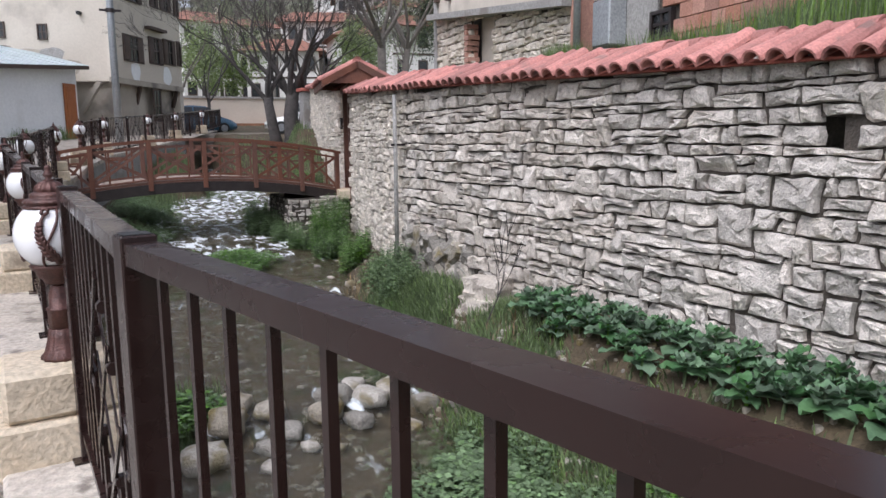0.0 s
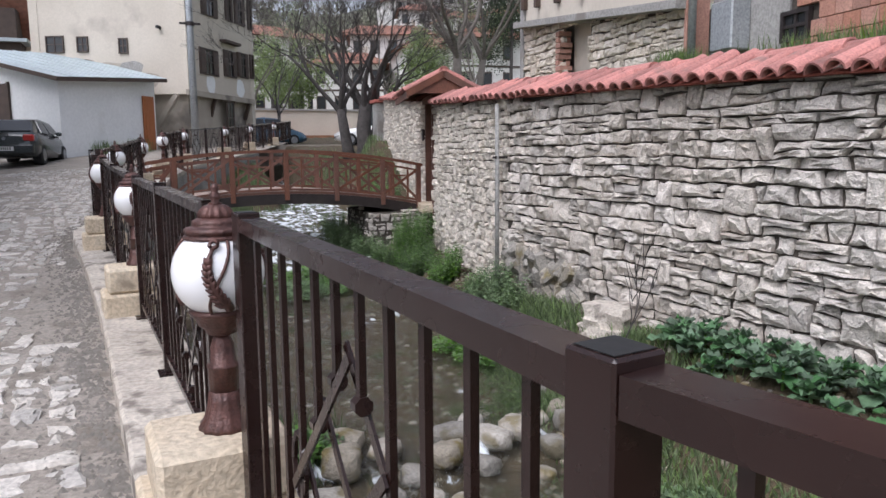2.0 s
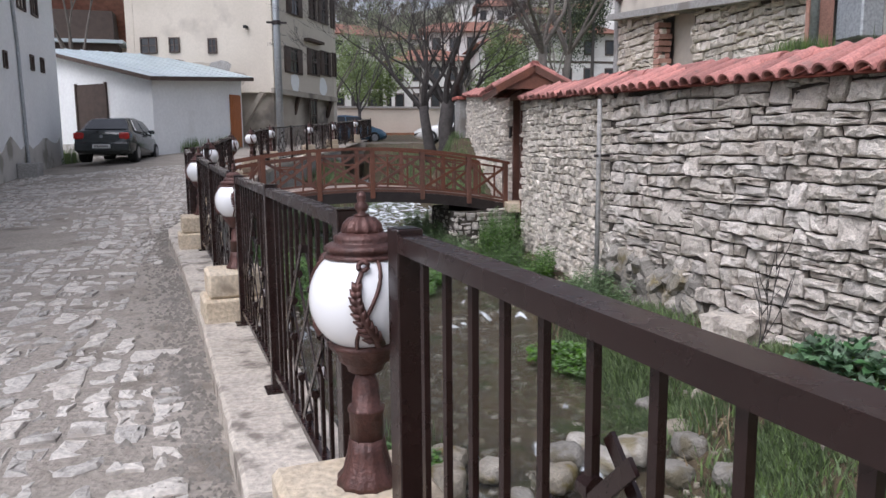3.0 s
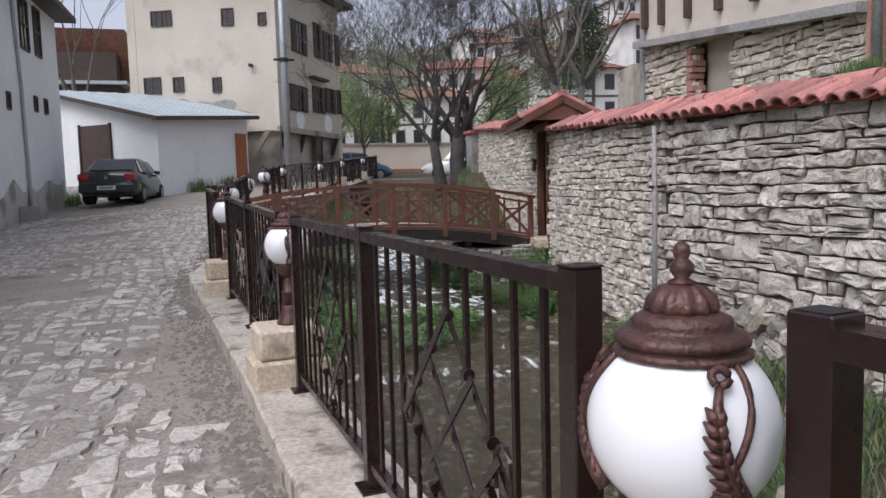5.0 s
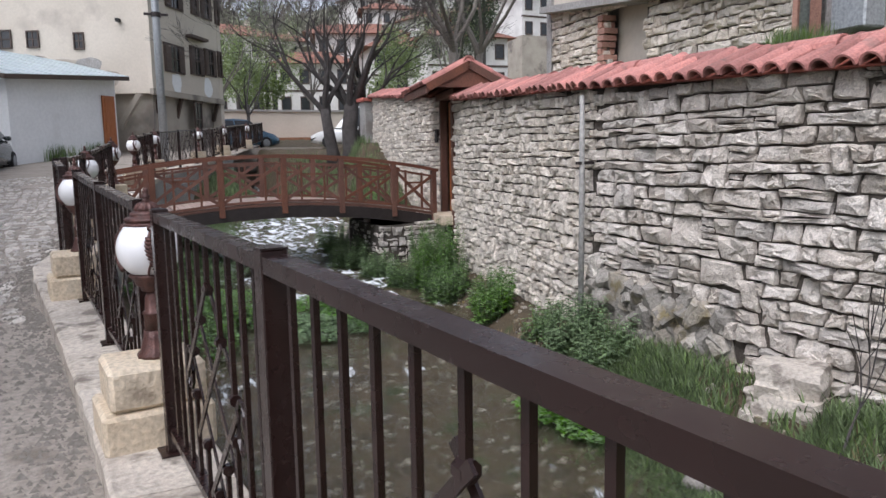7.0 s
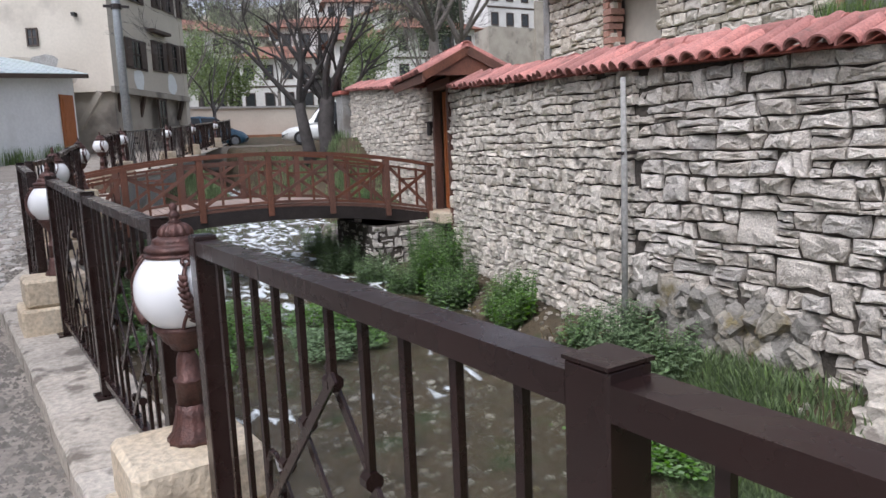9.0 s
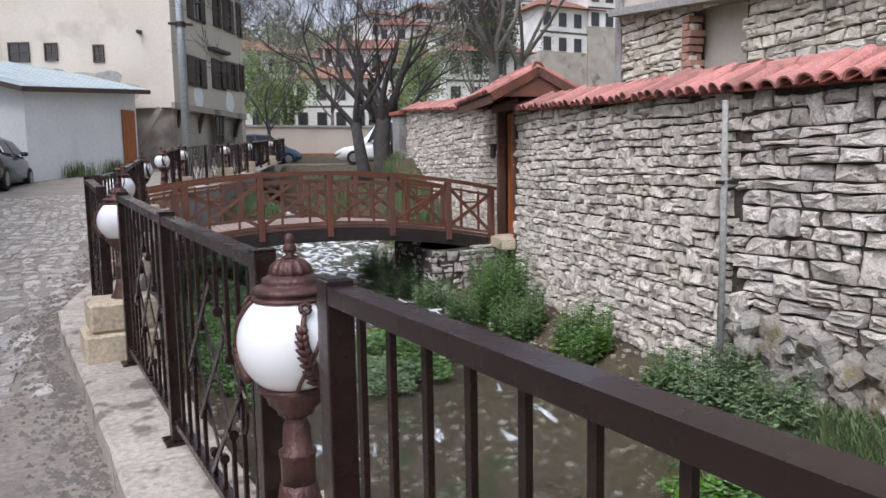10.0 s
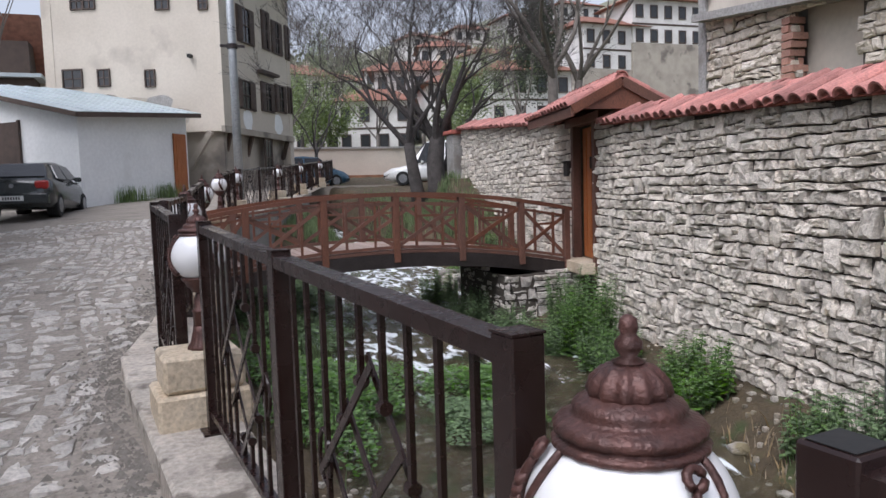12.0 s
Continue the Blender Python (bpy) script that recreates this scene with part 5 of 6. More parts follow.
# street pole
pole = thing("street_pole", "tall galvanised steel street pole", "pole")
part("shaft", tube(bmesh.new(), [(1.45, 28.0, 1.2), (1.45, 28.0, 6), (1.42, 28.0, 12)], [0.13, 0.115, 0.09], 12), PIPE, pole, smooth=True)
part("bracket", bar(bmesh.new(), (1.1, 27.95, 6.05), (1.8, 27.95, 6.05), 0.07, 0.07), STEELD, pole)
part("clamp", tube(bmesh.new(), [(1.45, 28, 5.98), (1.45, 28, 6.12)], [0.15, 0.15], 12), STEELD, pole)


# ---- vehicles ----
def car(name, label, m, paint, length=4.4, width=1.72, height=1.45, plate=True):
    g = thing(name, label, "car", m=m)
    hl = length / 2
    # stations along the length, rear at -y: (y, half width, sill, belt)
    st = [(-hl, 0.70, 0.42, 0.78), (-hl + 0.06, 0.80, 0.30, 0.98), (-hl + 0.5, 0.86, 0.24, 1.0), (-0.9, 0.86, 0.2, 0.97), (0.5, 0.86, 0.2, 0.93), (1.3, 0.85, 0.2, 0.88), (hl - 0.35, 0.80, 0.22, 0.76), (hl, 0.62, 0.3, 0.58)]
    k = width / 1.72
    bm = bmesh.new()
    rows = []
    for y, w, s, b in st:
        w *= k
        rows.append([bm.verts.new(p) for p in ((-w * 0.92, y, s), (-w, y, s + 0.16), (-w, y, b - 0.22), (-w * 0.93, y, b - 0.03), (-w * 0.8, y, b), (w * 0.8, y, b), (w * 0.93, y, b - 0.03), (w, y, b - 0.22), (w, y, s + 0.16), (w * 0.92, y, s))])
    for r0, r1 in zip(rows, rows[1:]):
        for q in range(10):
            bm.faces.new((r0[q], r1[q], r1[(q + 1) % 10], r0[(q + 1) % 10]))
    bm.faces.new(rows[0])
    bm.faces.new(rows[-1][::-1])
    part("body", bm, paint, g, smooth=True)
    cs = [(-hl + 0.45, 0.70, 0.98, 0), (-hl + 1.05, 0.60, height - 0.07, 1), (-0.3, 0.60, height, 1), (0.45, 0.58, height - 0.04, 1), (1.25, 0.70, 0.9, 0)]
    bm = bmesh.new()
    rows = []
    for y, w, z, u in cs:
        w *= k
        base = 0.92
        rows.append([bm.verts.new(p) for p in ((-0.80 * k, y, base), (-w, y, z - 0.04), (-w * 0.8, y, z), (w * 0.8, y, z), (w, y, z - 0.04), (0.80 * k, y, base))])
    for r0, r1 in zip(rows, rows[1:]):
        for q in range(5):
            bm.faces.new((r0[q], r1[q], r1[q + 1], r0[q + 1]))
    part("cabin", bm, paint, g, smooth=True)
    # glazing, just proud of the cabin
    y0, y1, z0, z1 = -hl + 0.5, -hl + 1.02, 1.03, height - 0.1
    for nm, quad in (("rear_window", [(-0.62 * k, y0 + 0.02, z0), (0.62 * k, y0 + 0.02, z0), (0.5 * k, y1, z1), (-0.5 * k, y1, z1)]), ("windscreen", [(-0.62 * k, 1.18, 0.96), (0.62 * k, 1.18, 0.96), (0.5 * k, 0.52, z1), (-0.5 * k, 0.52, z1)])):
        bm = bmesh.new()
        n = -1 if nm == "rear_window" else 1
        a = [bm.verts.new((x, y + 0.02 * n, z + 0.02)) for x, y, z in quad]
        b = [bm.verts.new((x, y, z - 0.01)) for x, y, z in quad]
        bm.faces.new(a)
        bm.faces.new(b[::-1])
        for i in range(4):
            bm.faces.new((a[i], a[(i + 1) % 4], b[(i + 1) % 4], b[i]))
        part(nm, bm, DARKG, g)
    for sx in (-1, 1):
        for ya, yb in ((-1.15, -0.35), (-0.28, 0.75)):
            bm = bmesh.new()
            lo, hi = 0.81 * k, 0.615 * k
            q = [(lo, ya if ya > -1 else ya - 0.1, 0.99), (lo, yb + (0.2 if yb > 0 else 0), 0.97), (hi, yb - (0.25 if yb > 0 else 0), height - 0.1), (hi, ya + (0.15 if ya < -1 else 0), height - 0.1)]
            a = [bm.verts.new((sx * (x + 0.012), y, z)) for x, y, z in q]
            b = [bm.verts.new((sx * (x - 0.03), y, z)) for x, y, z in q]
            bm.faces.new(a)
            bm.faces.new(b[::-1])
            for i in range(4):
                bm.faces.new((a[i], a[(i + 1) % 4], b[(i + 1) % 4], b[i]))
            part("side_window", bm, DARKG, g)
        part("mirror", boxm(sx * 0.88 * k - 0.09, 0.62, 0.93, sx * 0.88 * k + 0.09, 0.74, 1.06, 0.03), paint, g)
        part("tail_light", boxm(sx * 0.66 * k - 0.15, -hl - 0.02, 0.72, sx * 0.66 * k + 0.15, -hl + 0.16, 0.92, 0.03), REDL, g, "red tail light")
        for y in (-hl + 0.85, hl - 0.85):
            w = part("wheel", tube(bmesh.new(), [(sx * 0.60 * k, y, 0.31), (sx * 0.845 * k, y, 0.31), (sx * 0.875 * k, y, 0.31)], [0.31, 0.31, 0.285], 24), TYRE, g)
            part("rim", tube(bmesh.new(), [(sx * 0.86 * k, y, 0.31), (sx * 0.885 * k, y, 0.31)], [0.2, 0.185], 20), RIM, w)
    part("bumper", boxm(-0.80 * k, -hl - 0.05, 0.34, 0.80 * k, -hl + 0.15, 0.62, 0.04), paint, g)
    if plate:
        p = part("number_plate", boxm(-0.26, -hl - 0.062, 0.44, 0.26, -hl - 0.05, 0.56), PLATE, g, "white number plate")
        for i in range(7):
            part("character_bar", boxm(-0.2 + i * 0.058, -hl - 0.066, 0.465, -0.165 + i * 0.058, -hl - 0.062, 0.535), INK, p)
        part("badge", tube(bmesh.new(), [(0, -hl - 0.03, 0.80), (0, -hl + 0.02, 0.80)], [0.05, 0.05], 14), RIM, g)
    return g


car("parked_saloon", "dark green saloon car parked on the road", Matrix.Translation((-3.85, 28.1, road_z(-3.9, 27.5))) @ Matrix.Rotation(radians(-6), 4, "Z"), CARP)
car("blue_hatchback", "blue car parked at the far end of the street", Matrix.Translation((5.6, 40.5, 1.98)) @ Matrix.Rotation(radians(-75), 4, "Z"), CARB, 4.2, 1.7, 1.5, False)
car("white_van", "white van parked behind the bare tree", Matrix.Translation((10.9, 36.5, 1.95)) @ Matrix.Rotation(radians(70), 4, "Z"), VANW, 4.8, 1.85, 1.95, False)


# ---- distant town ----
def town_house(x, y, z, w, d, h, rot, storeys, label):
    g = thing("hillside_house", label, "house", "hillside houses", m=Matrix.Translation((x, y, z)) @ Matrix.Rotation(rot, 4, "Z"))
    part("wall", boxm(-w / 2, -d / 2, -14, w / 2, d / 2, h), HOUSEW, g)
    part("plinth", boxm(-w / 2 - 0.03, -d / 2 - 0.03, -14, w / 2 + 0.03, d / 2 + 0.03, 0.6), GREYPL, g)
    sh = h / storeys
    for s in range(storeys):
        if s:
            part("timber_band", boxm(-w / 2 - 0.05, -d / 2 - 0.05, s * sh - 0.1, w / 2 + 0.05, -d / 2 + 0.1, s * sh + 0.1), WOODD, g)
        n = max(2, int(w / 1.9))
        for i in range(n):
            u = lerp(-w / 2 + 0.9, w / 2 - 0.9, i / (n - 1))
            wi = part("window", boxm(u - 0.42, -d / 2 - 0.03, s * sh + 0.8, u + 0.42, -d / 2 + 0.05, s * sh + 2.1), DARKG, g)
            for a, b, c, e in ((u - 0.52, u - 0.42, 0.72, 2.18), (u + 0.42, u + 0.52, 0.72, 2.18), (u - 0.52, u + 0.52, 2.1, 2.22), (u - 0.52, u + 0.52, 0.68, 0.8)):
                part("frame", boxm(a, -d / 2 - 0.08, s * sh + c, b, -d / 2 + 0.02, s * sh + e), WOODD, wi)
    bm = bmesh.new()
    o = 0.8
    vs = [bm.verts.new(p) for p in ((-w / 2 - o, -d / 2 - o, h), (w / 2 + o, -d / 2 - o, h), (w / 2 + o, d / 2 + o, h), (-w / 2 - o, d / 2 + o, h), (-w / 4, 0, h + 1.7), (w / 4, 0, h + 1.7))]
    for f in ((0, 1, 5, 4), (1, 2, 5), (2, 3, 4, 5), (3, 0, 4), (3, 2, 1, 0)):
        bm.faces.new([vs[i] for i in f])
    part("roof", bm, ROOFR, g, "red-brown tiled hip roof")
    part("chimney", boxm(w / 4 - 0.3, 0.2, h + 0.5, w / 4 + 0.2, 0.7, h + 2.4), PLASTER, g)
    return g


rnd = random.Random(8)
HOUSES = ((9, 2.9, 84, 3), (12.2, 3.4, 98, 2), (15, 2.8, 82, 2), (18.5, 3.4, 88, 3), (22, 3.8, 80, 2), (26, 4.4, 78, 2), (12.5, 5.9, 128, 2), (16.5, 6.3, 118, 2), (20.5, 6.8, 124, 3), (24, 7.2, 116, 2), (28, 7.4, 110, 2), (19, 9.3, 150, 2), (22.6, 9.8, 152, 2), (26.5, 10.4, 148, 2), (32, 8.0, 92, 2), (30.5, 11.0, 146, 2), (36, 9.5, 96, 2))
for az, el, dist, storeys in HOUSES:
    x, y = dist * math.sin(radians(az)), 4 + dist * math.cos(radians(az))
    town_house(x, y, 1.6 + dist * math.tan(radians(el)), rnd.uniform(7.5, 10), 7, 2.8 * storeys, rnd.uniform(-0.5, 0.3), storeys, "white half-timbered hillside house under a red roof" if storeys == 2 else "three-storey white half-timbered house with dark windows")

# pale wall at the end of the street with planted bed
rw = thing("street_end_wall", "long pale plastered retaining wall across the street end", "wall")
part("wall", boxm(4.5, 49.6, 1.0, 24, 50.0, 4.4), PLASTER, rw)
part("coping", boxm(4.4, 49.5, 4.4, 24.1, 50.1, 4.52), CONC, rw)
part("soil_bed", boxm(5.5, 48.0, 1.6, 20, 49.6, 2.75), SOILO, rw, "reddish planted soil bed")
tagged(part("street_paving", boxm(4.5, 36.5, 1.0, 24, 49.0, 2.02), ROADM), "grey paved square at the street end", "ground", kind="structure")


# ---- trees ----
def limb(bm, p, d, length, r, depth, rnd, spread, up, twigs):
    n = 5 if depth > 1 else 3
    pts, rad = [p], [r]
    q = p.copy()
    dd = d.copy()
    for i in range(n):
        dd = (dd + Vector((rnd.gauss(0, 0.13), rnd.gauss(0, 0.13), rnd.gauss(0.03, 0.08)))).normalized()
        q = q + dd * length / n
        pts.append(q.copy())
        rad.append(r * (1 - 0.62 * (i + 1) / n))
    tube(bm, pts, rad, 7 if depth > 3 else (5 if depth > 1 else 3), False)
    if depth == 0:
        return
    k = rnd.choice((2, 3, 3)) + (1 if depth < 3 else 0)
    for i in range(k):
        f = rnd.uniform(0.45, 1.0) if i else 1.0
        j = min(n, max(1, round(f * n)))
        side = Vector((rnd.gauss(0, 1), rnd.gauss(0, 1), rnd.gauss(0, 0.6))).normalized()
        nd = (dd + side * spread + Vector((0, 0, up))).normalized()
        limb(bm, pts[j].copy(), nd, length * rnd.uniform(0.58, 0.85), max(0.0055, rad[j] * rnd.uniform(0.6, 0.85)), depth - 1, rnd, spread, up, twigs)


def leaf_cloud(name, material, centre, size, count, leaf, seed, parent=None, floor=None):
    """Loose small leaves in an uneven blob."""
    rnd = random.Random(seed)
    verts, faces = [], []
    lobes = [(Vector((rnd.gauss(0, 0.45), rnd.gauss(0, 0.45), rnd.gauss(0, 0.4))), rnd.uniform(0.3, 0.7)) for _ in range(9)]
    for _ in range(count):
        c, r = rnd.choice(lobes)
        p = c + Vector((rnd.gauss(0, 1), rnd.gauss(0, 1), rnd.gauss(0, 1))).normalized() * r * rnd.random() ** 0.4
        p = Vector((centre[0] + p.x * size[0], centre[1] + p.y * size[1], centre[2] + p.z * size[2]))
        if floor is not None:
            p.z = max(p.z, floor(p.x, p.y) + 0.02)
        a = Vector((rnd.gauss(0, 1), rnd.gauss(0, 1), rnd.gauss(0, 0.6))).normalized() * leaf * rnd.uniform(0.6, 1.3)
        b = a.cross(Vector((rnd.gauss(0, 1), rnd.gauss(0, 1), rnd.gauss(0, 1)))).normalized() * leaf * 0.45
        o = len(verts)
        verts += [p, p + a * 0.5 + b, p + a, p + a * 0.5 - b]
        faces.append((o, o + 1, o + 2, o + 3))
    ob = new(name, from_lists(name, verts, faces, material))
    if parent:
        ob.parent = parent
    return ob


def bare_tree(label, trunks, seed, bark, depth, spread=0.55, up=0.12):
    rnd = random.Random(seed)
    g = thing("bare_tree", label, "tree")
    for base, d, length, r in trunks:
        bm = bmesh.new()
        d = Vector(d).normalized()
        base = Vector(base)
        top = base + d * length
        mid = base.lerp(top, 0.5) + Vector((rnd.gauss(0, 0.06), rnd.gauss(0, 0.06), 0))
        tube(bm, [base - d * 0.3, base + d * 0.25, mid, top], [r * 1.5, r * 1.12, r, r * 0.85], 10)
        part("trunk", bm, bark, g, smooth=True)
        bm = bmesh.new()
        for i in range(5):
            a = 2 * math.pi * (i + rnd.random() * 0.6) / 5
            nd = Vector((math.cos(a) * spread, math.sin(a) * spread, 1.0)).normalized()
            limb(bm, base.lerp(top, rnd.uniform(0.7, 1.0)), nd, length * rnd.uniform(1.1, 1.6), r * 0.52, depth, rnd, spread, up, True)
        part("crown", bm, bark, g, "many fine bare grey branches")
    return g


bare_tree("large bare grey tree with twin trunks beside the stream", [((6.75, 27.2, 1.5), (-0.16, 0, 1), 1.7, 0.19), ((7.3, 27.0, 1.5), (0.06, 0.05, 1), 2.0, 0.27), ((7.5, 27.3, 1.5), (0.30, 0.0, 1), 1.8, 0.16)], 4, BARK, 6, 0.62, 0.10)
bare_tree("pale bare tree behind the courtyard wall", [((9.9, 24.0, 2.2), (-0.05, 0, 1), 2.8, 0.16), ((10.6, 24.6, 2.2), (0.15, 0, 1), 2.8, 0.13)], 9, BARKL, 5, 0.6, 0.12)
bare_tree("small bare tree behind the zinc-roofed shed", [((-6.9, 37.0, 2.5), (0.05, 0, 1), 3.4, 0.13)], 12, BARKL, 4, 0.6, 0.2)
bare_tree("thin bare street tree at the far end", [((6.9, 44.0, 2.0), (0, 0, 1), 2.4, 0.10)], 15, BARK, 4, 0.5, 0.25)

# the lighter bark paints distance haze onto these trees
for x, y, z, s in ((5.6, 47, 2.2, 31), (12.5, 52, 3.0, 32), (16.5, 54, 4.0, 33), (21, 48, 4.0, 34), (11, 64, 5.5, 35)):
    bare_tree("bare grey tree among the hillside houses, paled in colour for haze", [((x, y, z), (0.03, 0, 1), 2.6, 0.13)], s, BARKL, 5, 0.55, 0.2)


def leafy_tree(x, y, z, h, w, seed, label, material=SPRING, count=1600):
    g = thing("leafy_tree", label, "tree")
    part("trunk", tube(bmesh.new(), [(x, y, z - 0.5), (x + 0.1, y, z + h * 0.4), (x, y, z + h * 0.7)], [0.18, 0.13, 0.05], 8), BARK, g)
    leaf_cloud("crown", material, (x, y, z + h * 0.62), (w, w, h * 0.42), count * 3, 0.17, seed, g)
    return g


for x, y, z, h, w, s in ((8.6, 58, 2.8, 8, 1.8, 1), (11.5, 62, 3.4, 7, 1.8, 2), (18, 50, 3.6, 6.5, 1.8, 3), (25, 66, 6, 8, 3, 4), (14, 74, 6.5, 9, 3.0, 5), (33, 72, 9, 9, 3.2, 6)):
    leafy_tree(x, y, z, h, w, s, "light green tree in fresh spring leaf")
pine_mat = mat("dark_conifer", (0.045, 0.065, 0.03), 0.7, (0.03, 0.045, 0.02), 2, 20, 0, rand=0.3)
leafy_tree(31, 62, 7, 13, 3.4, 21, "tall dark green conifer behind the houses", pine_mat, 3500)
# woods on the hillside
rnd = random.Random(77)
verts, faces = [], []
for _ in range(420):
    x, y = rnd.uniform(-60, 110), rnd.uniform(85, 230)
    z = far_z(x, y)
    hh = rnd.uniform(3, 7)
    for _ in range(46):
        p = Vector((x + rnd.gauss(0, hh * 0.25), y + rnd.gauss(0, hh * 0.25), z + hh * rnd.uniform(0.15, 1.0)))
        a = Vector((rnd.gauss(0, 1), rnd.gauss(0, 1), rnd.gauss(0, 1))).normalized() * rnd.uniform(0.4, 1.0)
        b = a.cross(Vector((rnd.gauss(0, 1), rnd.gauss(0, 1), rnd.gauss(0, 1)))).normalized() * 0.5
        o = len(verts)
        verts += [p - a, p + b, p + a, p - b]
        faces.append((o, o + 1, o + 2, o + 3))
tagged(new("far_woods", from_lists("far_woods", verts, faces, HILL)), "grey-green woods covering the far hillside", "woods", kind="stuff")


# ---- plants by the stream ----
def grass(name, label, spots, count, height, material, seed, zf, lean=0.35):
    rnd = random.Random(seed)
    verts, faces = [], []
    for _ in range(count):
        cx, cy, rx, ry = rnd.choice(spots)
        x, y = cx + rnd.gauss(0, rx * 0.5), cy + rnd.gauss(0, ry * 0.5)
        z = zf(x, y) - 0.01
        h = height * rnd.uniform(0.45, 1.2)
        a = rnd.uniform(0, 6.28)
        lx, ly = math.cos(a) * h * lean * rnd.random(), math.sin(a) * h * lean * rnd.random()
        w = 0.006 + 0.004 * rnd.random()
        wx, wy = -math.sin(a) * w, math.cos(a) * w
        o = len(verts)
        verts += [(x - wx, y - wy, z), (x + wx, y + wy, z), (x + lx * 0.4 + wx * 0.7, y + ly * 0.4 + wy * 0.7, z + h * 0.6), (x + lx * 0.4 - wx * 0.7, y + ly * 0.4 - wy * 0.7, z + h * 0.6), (x + lx, y + ly, z + h)]
        faces += [(o, o + 1, o + 2, o + 3), (o + 3, o + 2, o + 4)]
    return tagged(new(name, from_lists(name, verts, faces, material)), label, "grass", kind="stuff")


grass("bank_grass", "tall fresh green grass on the stream bank", [(3.9, 6.2, 0.5, 0.5), (3.6, 7.4, 0.5, 0.7), (3.95, 8.2, 0.4, 0.7), (3.3, 6.6, 0.4, 0.5), (3.7, 7.8, 0.4, 0.5), (3.95, 9.0, 0.3, 0.5), (3.6, 8.4, 0.4, 0.6)], 16000, 0.17, GRASS, 1, land_z, 0.9)
grass("near_grass", "low green grass on the near bank", [(2.9, 4.6, 0.6, 0.6), (3.2, 3.6, 0.6, 0.8), (2.9, 2.6, 0.8, 0.8), (3.4, 5.2, 0.5, 0.4)], 12000, 0.12, GRASS, 2, land_z, 0.9)
grass("dry_grass", "sparse dry straw between the stones", [(3.6, 6.0, 0.6, 0.6), (1.1, 6.4, 0.3, 0.4), (4.0, 9.8, 0.3, 1.2), (1.0, 5.8, 0.3, 0.4)], 700, 0.16, DRYG, 3, land_z, 0.8)
grass("island_grass", "green reeds beside the boulders", [(1.05, 6.5, 0.3, 0.4), (0.75, 6.0, 0.25, 0.4), (0.9, 15.0, 0.6, 1.5), (0.7, 12.8, 0.4, 1.0)], 2600, 0.28, GRASS, 4, land_z)
grass("upstream_grass", "fresh green grass on the upper stream bank", [(2.0, 22.5, 0.8, 1.5), (2.9, 25.5, 0.8, 1.5), (6.3, 22.5, 0.5, 1.5), (6.6, 25.5, 0.6, 1.0), (3.4, 24.5, 0.8, 1.0), (4.4, 27.0, 1.2, 1.5), (5.4, 29.0, 1.5, 2.0), (5.6, 26.5, 0.8, 1.2)], 15000, 0.28, GRASS, 7, land_z)
grass("hill_grass", "long grass on the raised ground behind the wall", [(5.9, 3.6, 0.6, 1.6), (6.2, 1.0, 0.8, 2.5), (6.9, 3.0, 0.6, 1.6), (6.7, 9.0, 0.3, 0.35), (6.6, 6.4, 0.4, 1.0), (6.3, 5.0, 0.5, 0.8)], 7000, 0.42, GRASS, 5, hill_z, 0.4)
grass("shed_weeds", "green weeds at the foot of the shed", [(-0.6, 32.0, 0.5, 0.4), (-5.6, 28.6, 0.4, 0.6), (-1.6, 30.6, 0.6, 0.3)], 900, 0.5, GRASS, 6, road_z)


def nettle(x, y, h, r, seed):
    rnd = random.Random(seed)
    g = thing("nettle_clump", "bushy green nettles growing at the wall foot", "plant", "nettle clumps")
    z0 = land_z(x, y)
    bs = bmesh.new()
    verts, faces = [], []
    for _ in range(int(95 * r / 0.4)):
        a, d = rnd.uniform(0, 6.28), r * rnd.random() ** 0.6
        bx, by = x + math.cos(a) * d * 0.8, y + math.sin(a) * d
        zb = max(land_z(bx, by), water_z(by) - 0.1)
        hh = h * rnd.uniform(0.55, 1.1)
        tip = Vector((bx + math.cos(a) * 0.12 * h, by + math.sin(a) * 0.12 * h, zb + hh))
        base = Vector((bx, by, zb - 0.02))
        tube(bs, [base, tip], [0.005, 0.002], 3, False)
        n = int(hh / 0.045)
        for i in range(2, n + 1):
            p = base.lerp(tip, i / n)
            for k in (0, 1):
                t = i * 1.57 + k * 3.14 + rnd.uniform(-0.3, 0.3)
                l = 0.105 * (1.15 - 0.7 * i / n)
                v = Vector((math.cos(t), math.sin(t), rnd.uniform(-0.35, 0.2))) * l
                s = Vector((-math.sin(t), math.cos(t), 0)) * l * 0.32
                o = len(verts)
                verts += [p, p + v * 0.45 + s + Vector((0, 0, 0.008)), p + v, p + v * 0.45 - s + Vector((0, 0, 0.008))]
                faces.append((o, o + 1, o + 2, o + 3))
    tagged(part("stem", bs, GREEN, g), kind="stuff")
    lf = new("foliage", from_lists("foliage", verts, faces, GREEN))
    lf.parent = g
    tagged(lf, kind="stuff")
    return g


for i, (x, y, h, r) in enumerate(((4.75, 14.3, 0.85, 0.42), (4.95, 15.1, 0.9, 0.35), (4.45, 13.4, 0.55, 0.4), (4.3, 11.5, 0.42, 0.3), (4.5, 12.1, 0.4, 0.25), (4.05, 9.35, 0.45, 0.32), (4.1, 10.0, 0.3, 0.25), (3.95, 8.7, 0.35, 0.3), (3.9, 16.7, 0.6, 0.45), (4.2, 18.7, 0.6, 0.4), (5.6, 19.2, 0.6, 0.6), (1.7, 19.5, 0.5, 0.6), (4.15, 15.6, 0.45, 0.4), (4.3, 14.6, 0.5, 0.35))):
    nettle(x, y, h, r, 100 + i)


